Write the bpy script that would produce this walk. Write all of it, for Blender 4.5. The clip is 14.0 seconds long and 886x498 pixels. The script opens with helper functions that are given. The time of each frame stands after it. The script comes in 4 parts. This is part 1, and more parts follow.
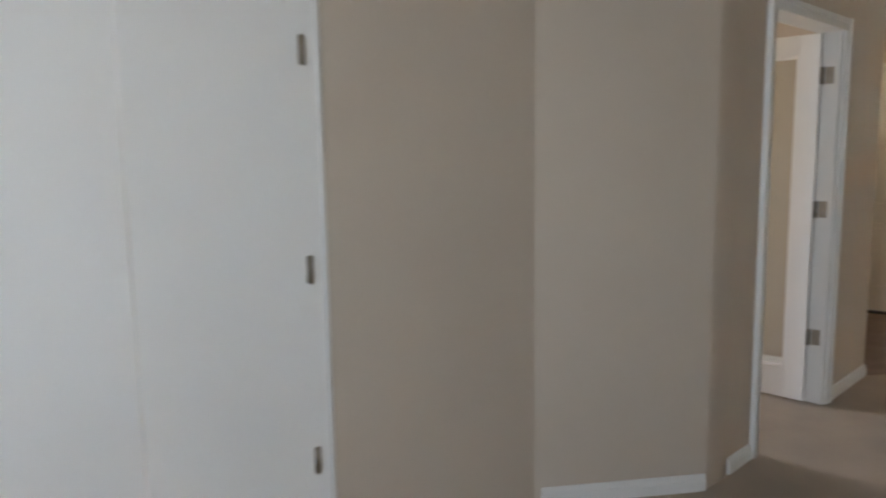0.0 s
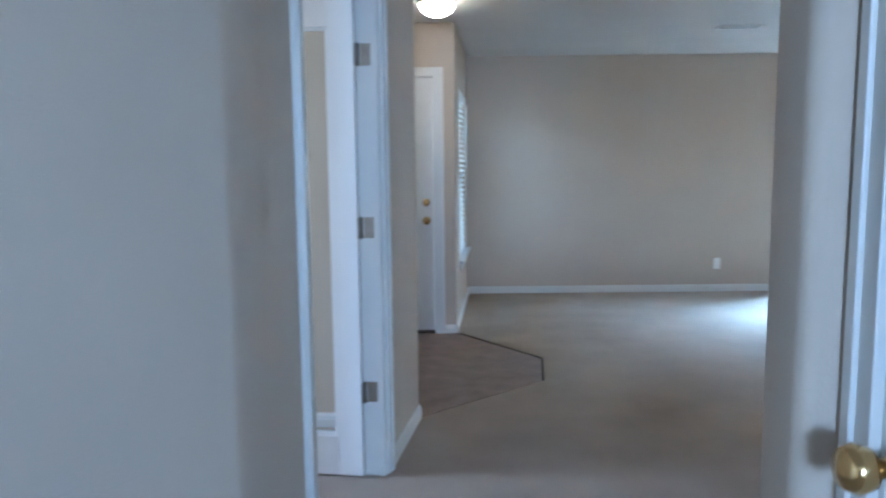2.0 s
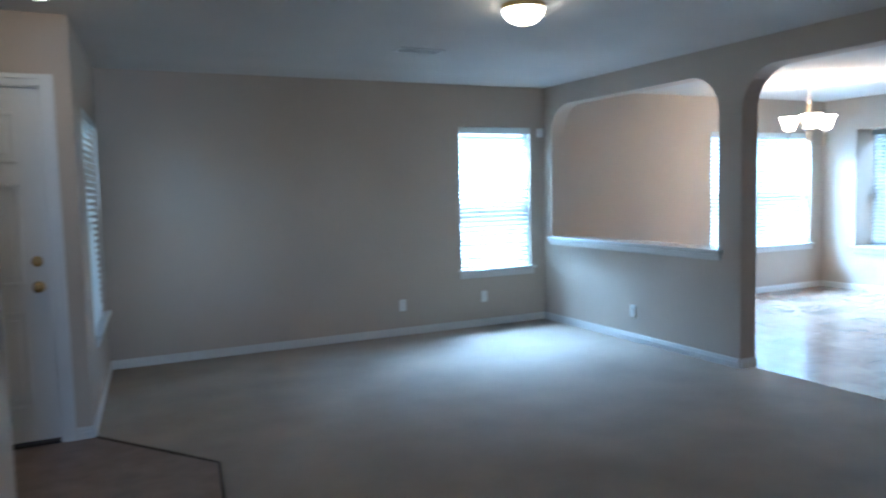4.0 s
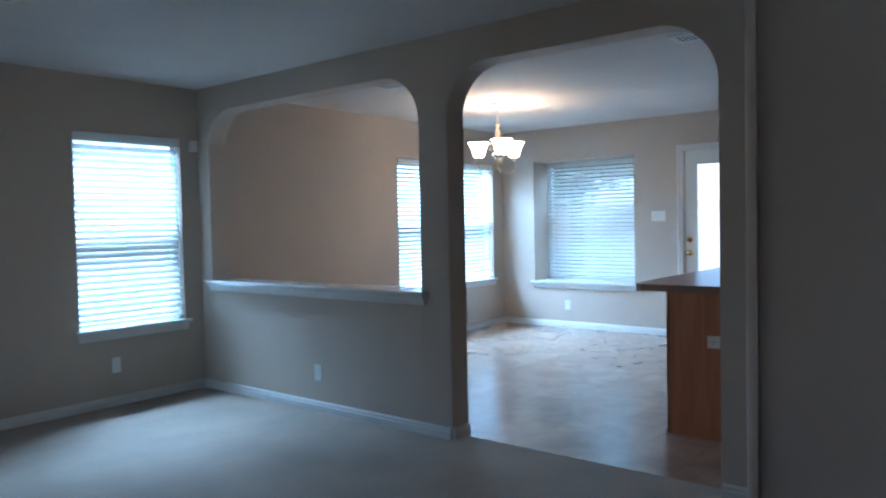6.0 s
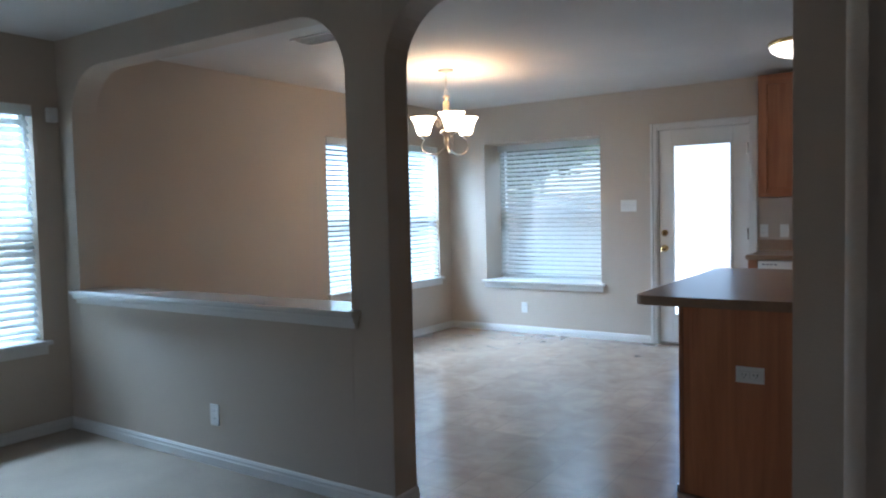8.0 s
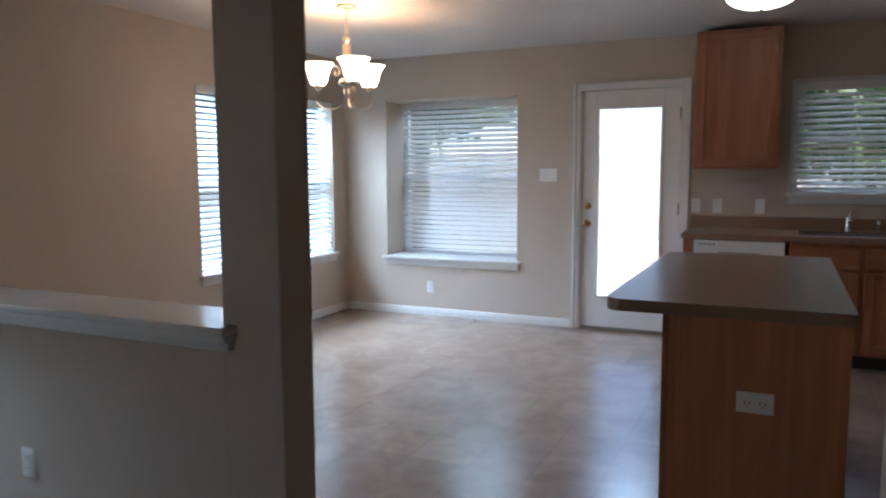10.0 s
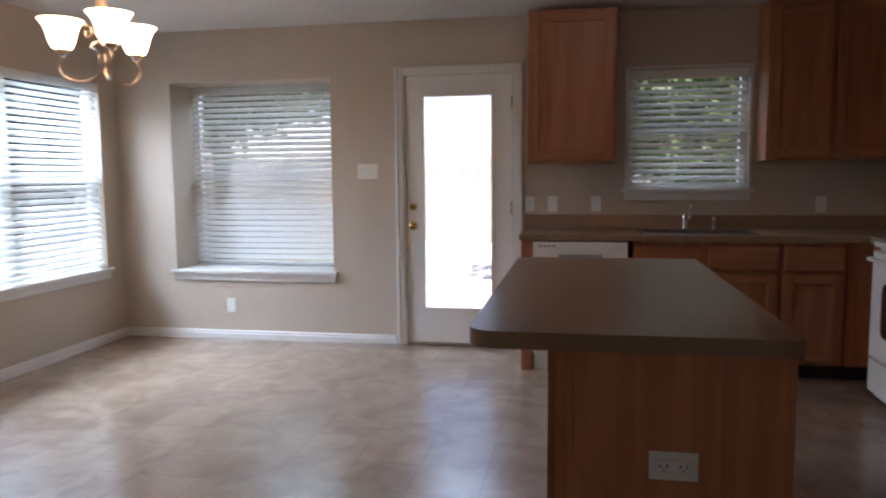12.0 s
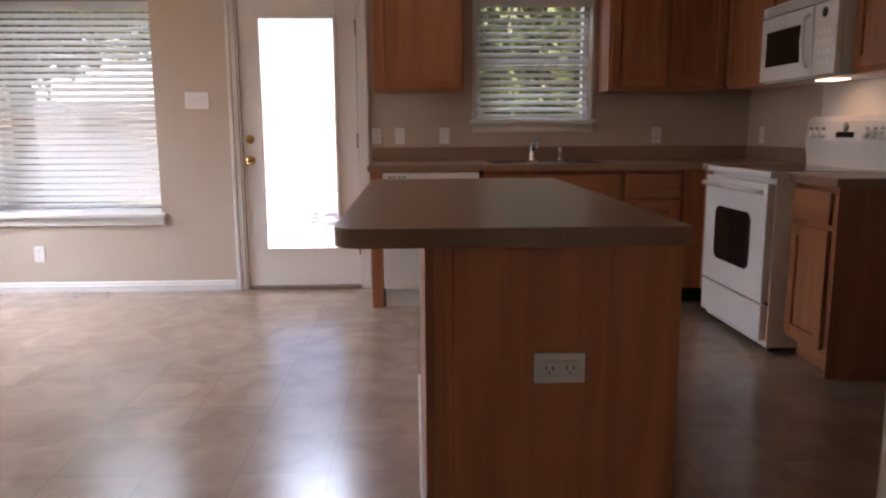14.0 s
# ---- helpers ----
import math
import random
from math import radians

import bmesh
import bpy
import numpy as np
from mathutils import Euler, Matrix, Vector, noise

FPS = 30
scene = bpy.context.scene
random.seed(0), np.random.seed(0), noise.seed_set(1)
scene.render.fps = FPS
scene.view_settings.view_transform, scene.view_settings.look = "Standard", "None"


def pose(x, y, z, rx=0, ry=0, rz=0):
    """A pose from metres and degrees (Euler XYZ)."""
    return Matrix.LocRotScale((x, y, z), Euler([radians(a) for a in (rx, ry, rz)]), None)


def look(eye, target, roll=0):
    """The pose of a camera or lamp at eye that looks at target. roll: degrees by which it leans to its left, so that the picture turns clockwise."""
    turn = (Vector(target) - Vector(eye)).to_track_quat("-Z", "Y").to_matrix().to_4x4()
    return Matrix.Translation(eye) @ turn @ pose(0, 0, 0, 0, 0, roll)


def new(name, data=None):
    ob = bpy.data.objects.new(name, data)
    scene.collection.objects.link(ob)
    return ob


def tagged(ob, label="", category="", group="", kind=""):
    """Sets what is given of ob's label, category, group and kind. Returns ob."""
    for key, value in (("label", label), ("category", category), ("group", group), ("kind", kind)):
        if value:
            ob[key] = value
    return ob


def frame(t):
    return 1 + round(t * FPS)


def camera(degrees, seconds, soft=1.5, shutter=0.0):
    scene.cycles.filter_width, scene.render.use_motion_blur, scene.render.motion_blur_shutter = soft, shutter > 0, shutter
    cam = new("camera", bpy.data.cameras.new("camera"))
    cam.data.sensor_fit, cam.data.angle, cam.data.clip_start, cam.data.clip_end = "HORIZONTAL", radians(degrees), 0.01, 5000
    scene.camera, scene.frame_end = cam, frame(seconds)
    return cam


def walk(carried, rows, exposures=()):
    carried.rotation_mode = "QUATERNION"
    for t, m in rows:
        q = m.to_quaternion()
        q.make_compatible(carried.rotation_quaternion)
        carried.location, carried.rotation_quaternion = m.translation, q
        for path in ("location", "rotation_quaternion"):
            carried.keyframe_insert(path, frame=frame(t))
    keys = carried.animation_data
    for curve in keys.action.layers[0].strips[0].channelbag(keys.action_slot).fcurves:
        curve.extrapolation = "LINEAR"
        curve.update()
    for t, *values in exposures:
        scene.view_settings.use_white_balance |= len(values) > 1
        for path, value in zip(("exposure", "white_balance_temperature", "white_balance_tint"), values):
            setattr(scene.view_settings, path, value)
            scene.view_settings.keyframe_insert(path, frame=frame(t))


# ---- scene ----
cam = camera(62.6, 14.0, 2.1, 0.5)
PATH = [
    (0, (0.38, 0.734, 1.455), (-0.795, 2.331, 1.186), -0.9),
    (0.5, (0.279, 1.101, 1.382), (-0.667, 2.844, 1.125), -1.2),
    (1, (0.193, 1.519, 1.316), (-0.453, 3.396, 1.07), -0.9),
    (1.5, (0.081, 1.831, 1.322), (-0.219, 3.794, 1.084), -0.5),
    (2, (0.028, 2.088, 1.368), (0.018, 4.074, 1.135), -0.6),
    (2.5, (0.045, 2.256, 1.413), (0.265, 4.231, 1.186), -0.9),
    (3, (0.053, 2.604, 1.411), (0.475, 4.549, 1.214), -0.9),
    (3.5, (0.086, 2.911, 1.4), (0.719, 4.8, 1.231), -1.7),
    (4, (0.126, 3.172, 1.412), (1.003, 4.962, 1.25), -1.4),
    (6.5, (1.373, 4.591, 1.316), (2.986, 5.773, 1.256), -1.4),
    (7, (1.598, 4.756, 1.325), (3.225, 5.917, 1.265), -1.4),
    (9.5, (2.624, 5.615, 1.352), (4.373, 6.561, 1.143), -0.5),
    (10, (2.78, 5.714, 1.37), (4.58, 6.559, 1.16), -0.3),
    (10.5, (3.031, 5.807, 1.363), (4.877, 6.549, 1.158), -0.3),
    (11, (3.27, 5.932, 1.326), (5.162, 6.55, 1.133), -0.2),
    (11.5, (3.45, 5.989, 1.309), (5.378, 6.485, 1.116), -0.3),
    (12, (3.588, 6.018, 1.307), (5.544, 6.382, 1.105), -0.5),
    (12.5, (3.65, 6.069, 1.329), (5.626, 6.27, 1.094), -0.9),
    (13, (3.722, 6.134, 1.279), (5.704, 6.187, 1.015), -0.6),
    (13.5, (3.785, 6.118, 1.188), (5.764, 6.088, 0.899), -0.6),
    (14, (3.794, 6.112, 1.129), (5.767, 6.034, 0.807), -0.3),
]
EXPOSURES = [(0.0, 3.1, 6900, 20), (0.6, 3.6, 5800, 19), (1.2, 3.75, 4950, 14), (1.8, 3.65, 4700, 12), (2.5, 3.45, 4850, 13), (3.0, 3.1, 4850, 13), (4.0, 2.65, 4700, 12), (6.5, 1.5, 4850, 13), (7.2, 1.45, 5100, 14), (9.5, 1.28, 5900, 24), (11.0, 1.1, 6100, 27), (12.5, 1.2, 7000, 35), (14.0, 1.5, 7500, 41)]
walk(cam, [(t, look(eye, target, roll)) for t, eye, target, roll in PATH], EXPOSURES)

# ---- world and sun ----
CEIL = 2.45
world = bpy.data.worlds.new("sky")
scene.world = world
world.use_nodes = True
wn = world.node_tree
sky = wn.nodes.new("ShaderNodeTexSky")
sky.sky_type = "NISHITA"
sky.sun_disc = False
sky.sun_elevation = radians(58)
sky.sun_rotation = radians(229)
wn.links.new(sky.outputs[0], wn.nodes["Background"].inputs[0])
wn.nodes["Background"].inputs[1].default_value = 0.14

sun = new("sun", bpy.data.lights.new("sun", "SUN"))
sun.data.energy, sun.data.angle, sun.data.color = 5.0, radians(0.5), (1.0, 0.95, 0.88)
sun.matrix_world = look((0, 0, 30), (30 * 0.62 * 0.75, 30 * 0.62 * 0.66, 0))


def area_lamp(name, eye, target, w, h, power, color=(0.72, 0.88, 1.0)):
    ld = bpy.data.lights.new(name, "AREA")
    ld.shape, ld.size, ld.size_y, ld.energy, ld.color = "RECTANGLE", w, h, power, color
    ob = new(name, ld)
    ob.matrix_world = look(eye, target)
    return ob


def point_lamp(name, at, power, radius=0.03, color=(1.0, 0.72, 0.42)):
    ld = bpy.data.lights.new(name, "POINT")
    ld.energy, ld.shadow_soft_size, ld.color = power, radius, color
    ob = new(name, ld)
    ob.location = at
    return ob


SKYLIGHT = (0.56, 0.82, 1.0)
area_lamp("skylight_living", (4.25, 10.5, 2.75), (3.5, 8.9, 0.2), 1.1, 1.0, 230, SKYLIGHT)
area_lamp("skylight_dining", (7.87, 10.7, 2.6), (7.87, 9.3, 0.9), 2.6, 1.8, 410, SKYLIGHT)
area_lamp("skylight_front", (-0.9, 8.95, 2.4), (0.3, 8.95, 0.9), 1.15, 1.2, 10, SKYLIGHT)
area_lamp("skylight_bay", (10.5, 8.58, 2.75), (9.0, 8.58, 0.8), 1.5, 1.0, 27, SKYLIGHT)
area_lamp("skylight_patio", (10.3, 6.9, 2.75), (8.8, 6.9, 0.7), 1.0, 1.0, 30, SKYLIGHT)
area_lamp("skylight_kitchen", (10.1, 5.26, 2.8), (8.9, 5.26, 1.2), 0.9, 0.8, 5, SKYLIGHT)
# hall fill at an added, unseen window, for bluish daylight from behind
area_lamp("hall_fill", (0.0, -2.2, 1.9), (-0.6, 1.5, 2.0), 1.2, 1.0, 24, (0.64, 0.83, 1.0))
# study fill at an added window out of view, lights the open french door
area_lamp("study_fill", (-3.75, 5.0, 1.5), (-2.0, 5.0, 1.2), 1.2, 1.4, 11, (0.85, 0.93, 1.0))


# ---- materials ----
def material(name, color, rough=0.6, metal=0.0, var=0.08, scale=6.0, bump=0.0, bscale=200.0, spec=0.5, coat=0.0, stretch=(1, 1, 1), color2=None, detail=4.0):
    """Plain surface with two scales of variation and fine relief."""
    m = bpy.data.materials.new(name)
    m.use_nodes = True
    nt = m.node_tree
    b = nt.nodes["Principled BSDF"]
    b.inputs["Roughness"].default_value = rough
    b.inputs["Metallic"].default_value = metal
    b.inputs["Specular IOR Level"].default_value = spec
    b.inputs["Coat Weight"].default_value = coat
    tc = nt.nodes.new("ShaderNodeTexCoord")
    mp = nt.nodes.new("ShaderNodeMapping")
    mp.inputs["Scale"].default_value = stretch
    nt.links.new(tc.outputs["Object"], mp.inputs["Vector"])
    n1 = nt.nodes.new("ShaderNodeTexNoise")
    n1.inputs["Scale"].default_value, n1.inputs["Detail"].default_value = scale, detail
    nt.links.new(mp.outputs[0], n1.inputs["Vector"])
    cr = nt.nodes.new("ShaderNodeValToRGB")
    c2 = color2 or tuple(c * (1 - var) for c in color)
    c1 = tuple(min(1.0, c * (1 + var * 0.6)) for c in color) if color2 is None else color
    cr.color_ramp.elements[0].position, cr.color_ramp.elements[1].position = 0.3, 0.7
    cr.color_ramp.elements[0].color, cr.color_ramp.elements[1].color = (*c2, 1), (*c1, 1)
    nt.links.new(n1.outputs["Fac"], cr.inputs[0])
    nt.links.new(cr.outputs[0], b.inputs["Base Color"])
    if bump:
        n2 = nt.nodes.new("ShaderNodeTexNoise")
        n2.inputs["Scale"].default_value, n2.inputs["Detail"].default_value = bscale, 3.0
        nt.links.new(mp.outputs[0], n2.inputs["Vector"])
        bp = nt.nodes.new("ShaderNodeBump")
        bp.inputs["Strength"].default_value, bp.inputs["Distance"].default_value = bump, 0.01
        nt.links.new(n2.outputs["Fac"], bp.inputs["Height"])
        nt.links.new(bp.outputs[0], b.inputs["Normal"])
    return m


def glow(name, color, strength):
    m = bpy.data.materials.new(name)
    m.use_nodes = True
    b = m.node_tree.nodes["Principled BSDF"]
    b.inputs["Base Color"].default_value = (0.85, 0.82, 0.76, 1)
    b.inputs["Emission Color"].default_value = (*color, 1)
    b.inputs["Emission Strength"].default_value = strength
    b.inputs["Roughness"].default_value = 0.35
    return m


def glass(name):
    m = bpy.data.materials.new(name)
    m.use_nodes = True
    nt = m.node_tree
    nt.nodes.remove(nt.nodes["Principled BSDF"])
    tr, gl, mx, fr = (nt.nodes.new(k) for k in ("ShaderNodeBsdfTransparent", "ShaderNodeBsdfGlossy", "ShaderNodeMixShader", "ShaderNodeFresnel"))
    fr.inputs["IOR"].default_value = 1.45
    gl.inputs["Roughness"].default_value = 0.02
    tr.inputs["Color"].default_value = (0.95, 0.97, 0.96, 1)
    nt.links.new(fr.outputs[0], mx.inputs[0])
    nt.links.new(tr.outputs[0], mx.inputs[1])
    nt.links.new(gl.outputs[0], mx.inputs[2])
    nt.links.new(mx.outputs[0], nt.nodes["Material Output"].inputs[0])
    return m


def oak(name, along, tone=1.1):
    """Stained oak, grain along one axis (0, 1, 2)."""
    m = bpy.data.materials.new(name)
    m.use_nodes = True
    nt = m.node_tree
    b = nt.nodes["Principled BSDF"]
    tc, mp = nt.nodes.new("ShaderNodeTexCoord"), nt.nodes.new("ShaderNodeMapping")
    st = [14.0, 14.0, 14.0]
    st[along] = 0.9
    mp.inputs["Scale"].default_value = st
    oi = nt.nodes.new("ShaderNodeObjectInfo")
    ad = nt.nodes.new("ShaderNodeVectorMath")
    ad.operation = "ADD"
    sc = nt.nodes.new("ShaderNodeMath")
    sc.operation = "MULTIPLY"
    sc.inputs[1].default_value = 40.0
    nt.links.new(oi.outputs["Random"], sc.inputs[0])
    nt.links.new(tc.outputs["Object"], ad.inputs[0])
    nt.links.new(sc.outputs[0], ad.inputs[1])
    nt.links.new(ad.outputs[0], mp.inputs["Vector"])
    n1 = nt.nodes.new("ShaderNodeTexNoise")
    n1.inputs["Scale"].default_value, n1.inputs["Detail"].default_value, n1.inputs["Roughness"].default_value = 1.0, 6.0, 0.62
    n1.inputs["Distortion"].default_value = 0.6
    nt.links.new(mp.outputs[0], n1.inputs["Vector"])
    cr = nt.nodes.new("ShaderNodeValToRGB")
    e = cr.color_ramp.elements
    e[0].position, e[1].position = 0.32, 0.7
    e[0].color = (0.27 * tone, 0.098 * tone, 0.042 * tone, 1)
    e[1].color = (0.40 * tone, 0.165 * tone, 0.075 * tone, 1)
    nt.links.new(n1.outputs["Fac"], cr.inputs[0])
    # broad cathedral figure laid over the fine pores
    mp2, wv = nt.nodes.new("ShaderNodeMapping"), nt.nodes.new("ShaderNodeTexWave")
    st2 = [1.0, 1.0, 1.0]
    st2[along] = 0.13
    mp2.inputs["Scale"].default_value = st2
    nt.links.new(ad.outputs[0], mp2.inputs["Vector"])
    wv.bands_direction = "DIAGONAL"
    wv.inputs["Scale"].default_value, wv.inputs["Distortion"].default_value = 3.2, 9.0
    wv.inputs["Detail"].default_value, wv.inputs["Detail Scale"].default_value = 2.0, 0.9
    nt.links.new(mp2.outputs[0], wv.inputs["Vector"])
    fr = nt.nodes.new("ShaderNodeValToRGB")
    fr.color_ramp.elements[0].position, fr.color_ramp.elements[1].position = 0.1, 0.55
    fr.color_ramp.elements[0].color, fr.color_ramp.elements[1].color = (0.8, 0.74, 0.7, 1), (1, 1, 1, 1)
    nt.links.new(wv.outputs["Fac"], fr.inputs[0])
    mx = nt.nodes.new("ShaderNodeMix")
    mx.data_type, mx.blend_type = "RGBA", "MULTIPLY"
    mx.inputs["Factor"].default_value = 0.5
    nt.links.new(cr.outputs[0], mx.inputs["A"])
    nt.links.new(fr.outputs[0], mx.inputs["B"])
    nt.links.new(mx.outputs["Result"], b.inputs["Base Color"])
    b.inputs["Roughness"].default_value = 0.38
    bp = nt.nodes.new("ShaderNodeBump")
    bp.inputs["Strength"].default_value, bp.inputs["Distance"].default_value = 0.12, 0.004
    nt.links.new(n1.outputs["Fac"], bp.inputs["Height"])
    nt.links.new(bp.outputs[0], b.inputs["Normal"])
    return m


def vinyl_floor(name):
    """Sheet vinyl with a mottled stone print in square tiles and faint seams."""
    m = bpy.data.materials.new(name)
    m.use_nodes = True
    nt = m.node_tree
    b = nt.nodes["Principled BSDF"]
    b.inputs["IOR"].default_value = 1.8
    b.inputs["Specular IOR Level"].default_value = 0.9
    tc = nt.nodes.new("ShaderNodeTexCoord")
    br = nt.nodes.new("ShaderNodeTexBrick")
    br.offset = 0.0
    br.inputs["Scale"].default_value = 1.0
    br.inputs["Brick Width"].default_value = br.inputs["Row Height"].default_value = 0.305
    br.inputs["Mortar Size"].default_value = 0.0035
    br.inputs["Mortar Smooth"].default_value = 0.6
    br.inputs["Color1"].default_value, br.inputs["Color2"].default_value = (0.45, 0.45, 0.45, 1), (0.62, 0.62, 0.62, 1)
    br.inputs["Mortar"].default_value = (0.36, 0.36, 0.36, 1)
    nt.links.new(tc.outputs["Object"], br.inputs["Vector"])
    n1, n2 = nt.nodes.new("ShaderNodeTexNoise"), nt.nodes.new("ShaderNodeTexNoise")
    n1.inputs["Scale"].default_value, n1.inputs["Detail"].default_value, n1.inputs["Distortion"].default_value = 5.0, 6.0, 0.8
    n2.inputs["Scale"].default_value, n2.inputs["Detail"].default_value = 60.0, 3.0
    nt.links.new(tc.outputs["Object"], n1.inputs["Vector"])
    nt.links.new(tc.outputs["Object"], n2.inputs["Vector"])
    cr = nt.nodes.new("ShaderNodeValToRGB")
    e = cr.color_ramp.elements
    e[0].position, e[1].position = 0.35, 0.68
    e[0].color, e[1].color = (0.265, 0.182, 0.128, 1), (0.34, 0.245, 0.178, 1)
    nt.links.new(n1.outputs["Fac"], cr.inputs[0])
    mx = nt.nodes.new("ShaderNodeMix")
    mx.data_type, mx.blend_type = "RGBA", "OVERLAY"
    mx.inputs["Factor"].default_value = 0.55
    nt.links.new(cr.outputs[0], mx.inputs["A"])
    nt.links.new(br.outputs["Color"], mx.inputs["B"])
    nt.links.new(mx.outputs["Result"], b.inputs["Base Color"])
    rr = nt.nodes.new("ShaderNodeMapRange")
    rr.inputs["To Min"].default_value, rr.inputs["To Max"].default_value = 0.17, 0.30
    nt.links.new(n1.outputs["Fac"], rr.inputs["Value"])
    nt.links.new(rr.outputs[0], b.inputs["Roughness"])
    bp = nt.nodes.new("ShaderNodeBump")
    bp.inputs["Strength"].default_value, bp.inputs["Distance"].default_value = 0.03, 0.003
    nt.links.new(n2.outputs["Fac"], bp.inputs["Height"])
    nt.links.new(bp.outputs[0], b.inputs["Normal"])
    return m


WALL = material("beige_wall_paint", (0.52, 0.435, 0.345), 0.75, var=0.05, scale=1.2, bump=0.12, bscale=160)
CEILING = material("ceiling_texture_paint", (0.60, 0.56, 0.51), 0.85, var=0.05, scale=1.5, bump=0.35, bscale=70)
WHITE = material("white_trim_paint", (0.68, 0.66, 0.62), 0.4, var=0.03, scale=3, bump=0.03, bscale=120)
LEDGE = material("glossy_white_ledge_paint", (0.68, 0.66, 0.62), 0.16, var=0.03, scale=3, coat=0.5)
DOORWHITE = material("white_door_paint", (0.74, 0.72, 0.68), 0.42, var=0.03, scale=2, bump=0.04, bscale=90)
VINYLWIN = material("white_window_vinyl", (0.8, 0.8, 0.78), 0.35, var=0.02)
SLAT = material("white_blind_slat", (0.80, 0.80, 0.77), 0.45, var=0.03, scale=8)
st = SLAT.node_tree
tl, sm = st.nodes.new("ShaderNodeBsdfTranslucent"), st.nodes.new("ShaderNodeMixShader")
tl.inputs["Color"].default_value = (0.85, 0.87, 0.86, 1)
sm.inputs[0].default_value = 0.4
st.links.new(st.nodes["Principled BSDF"].outputs[0], sm.inputs[1])
st.links.new(tl.outputs[0], sm.inputs[2])
st.links.new(sm.outputs[0], st.nodes["Material Output"].inputs[0])
CARPET = material("beige_carpet", (0.47, 0.385, 0.30), 0.95, var=0.12, scale=2.2, bump=0.9, bscale=420, spec=0.15, detail=9.0)
VINYL = vinyl_floor("mottled_vinyl_floor")
ENTRY = material("entry_vinyl", (0.225, 0.155, 0.115), 0.42, var=0.28, scale=7, bump=0.1, bscale=60, detail=8)
OAK = oak("oak_vertical", 2)
# island veneer: raised tone holds the living-room light on this end
VENEER_LIT = oak("oak_veneer_lit", 2, 1.65)
OAKX = oak("oak_along_x", 0)
OAKY = oak("oak_along_y", 1)
COUNTER = material("brown_laminate", (0.29, 0.178, 0.107), 0.28, var=0.22, scale=150, bump=0.03, bscale=300, detail=6, spec=0.75)
APPLIANCE = material("white_appliance_enamel", (0.76, 0.75, 0.71), 0.25, var=0.02)
BLACKGLASS = material("black_oven_glass", (0.012, 0.012, 0.013), 0.08, var=0.1)
# near-black for dark parts, and for the shade in gaps, slots and toe kicks
DARK = material("dark_parts_and_gap_shade", (0.02, 0.018, 0.016), 0.7, var=0.1)
GREY = material("grey_print", (0.25, 0.25, 0.25), 0.5, var=0.1)
BRASS = material("polished_brass", (0.72, 0.50, 0.22), 0.18, metal=1.0, var=0.05)
NICKEL = material("aged_nickel_hinge", (0.34, 0.30, 0.25), 0.35, metal=1.0, var=0.12, scale=30)
STEEL = material("stainless_steel", (0.62, 0.62, 0.60), 0.22, metal=1.0, var=0.06, scale=40)
IRON = material("brushed_bronze", (0.50, 0.42, 0.33), 0.28, metal=1.0, var=0.2, scale=25)
PLATE = material("white_plastic_plate", (0.80, 0.79, 0.75), 0.35, var=0.02)
GLASS = glass("clear_glass")
SHADE = glow("lit_frosted_glass", (1.0, 0.76, 0.46), 5.0)
DIMDOME = glow("lit_dim_dome_glass", (1.0, 0.87, 0.66), 1.5)
DOME = glow("lit_dome_glass", (1.0, 0.8, 0.5), 3.6)
HOODLENS = glow("lit_hood_lens", (1.0, 0.75, 0.5), 1.2)
CONCRETE = material("pale_concrete", (0.62, 0.6, 0.56), 0.85, var=0.15, scale=2, bump=0.2, bscale=80)
GRASS = material("dry_lawn", (0.34, 0.32, 0.20), 0.9, var=0.4, scale=3, bump=0.6, bscale=60, detail=8)
FENCE = material("weathered_cedar", (0.52, 0.49, 0.46), 0.85, var=0.25, scale=5, stretch=(6, 6, 0.6), bump=0.2, bscale=40)
BARK = material("bark", (0.12, 0.09, 0.065), 0.9, var=0.4, scale=9, stretch=(3, 3, 0.5), bump=0.8, bscale=30)
LEAF = material("leaf", (0.075, 0.12, 0.035), 0.55, var=0.45, scale=4)


# ---- building helpers ----
ORG = {}


def add_box(bm, x0, x1, y0, y1, z0, z1):
    vs = [bm.verts.new(p) for p in ((x0, y0, z0), (x1, y0, z0), (x1, y1, z0), (x0, y1, z0), (x0, y0, z1), (x1, y0, z1), (x1, y1, z1), (x0, y1, z1))]
    for f in ((3, 2, 1, 0), (4, 5, 6, 7), (0, 1, 5, 4), (1, 2, 6, 5), (2, 3, 7, 6), (3, 0, 4, 7)):
        bm.faces.new([vs[i] for i in f])
    return bm


def box(x0, x1, y0, y1, z0, z1, bevel=0.0, seg=2):
    bm = add_box(bmesh.new(), min(x0, x1), max(x0, x1), min(y0, y1), max(y0, y1), min(z0, z1), max(z0, z1))
    if bevel:
        bmesh.ops.bevel(bm, geom=bm.edges[:], offset=bevel, segments=seg, affect="EDGES", profile=0.6)
    return bm


def boxes(*dims):
    bm = bmesh.new()
    for d in dims:
        add_box(bm, *d)
    return bm


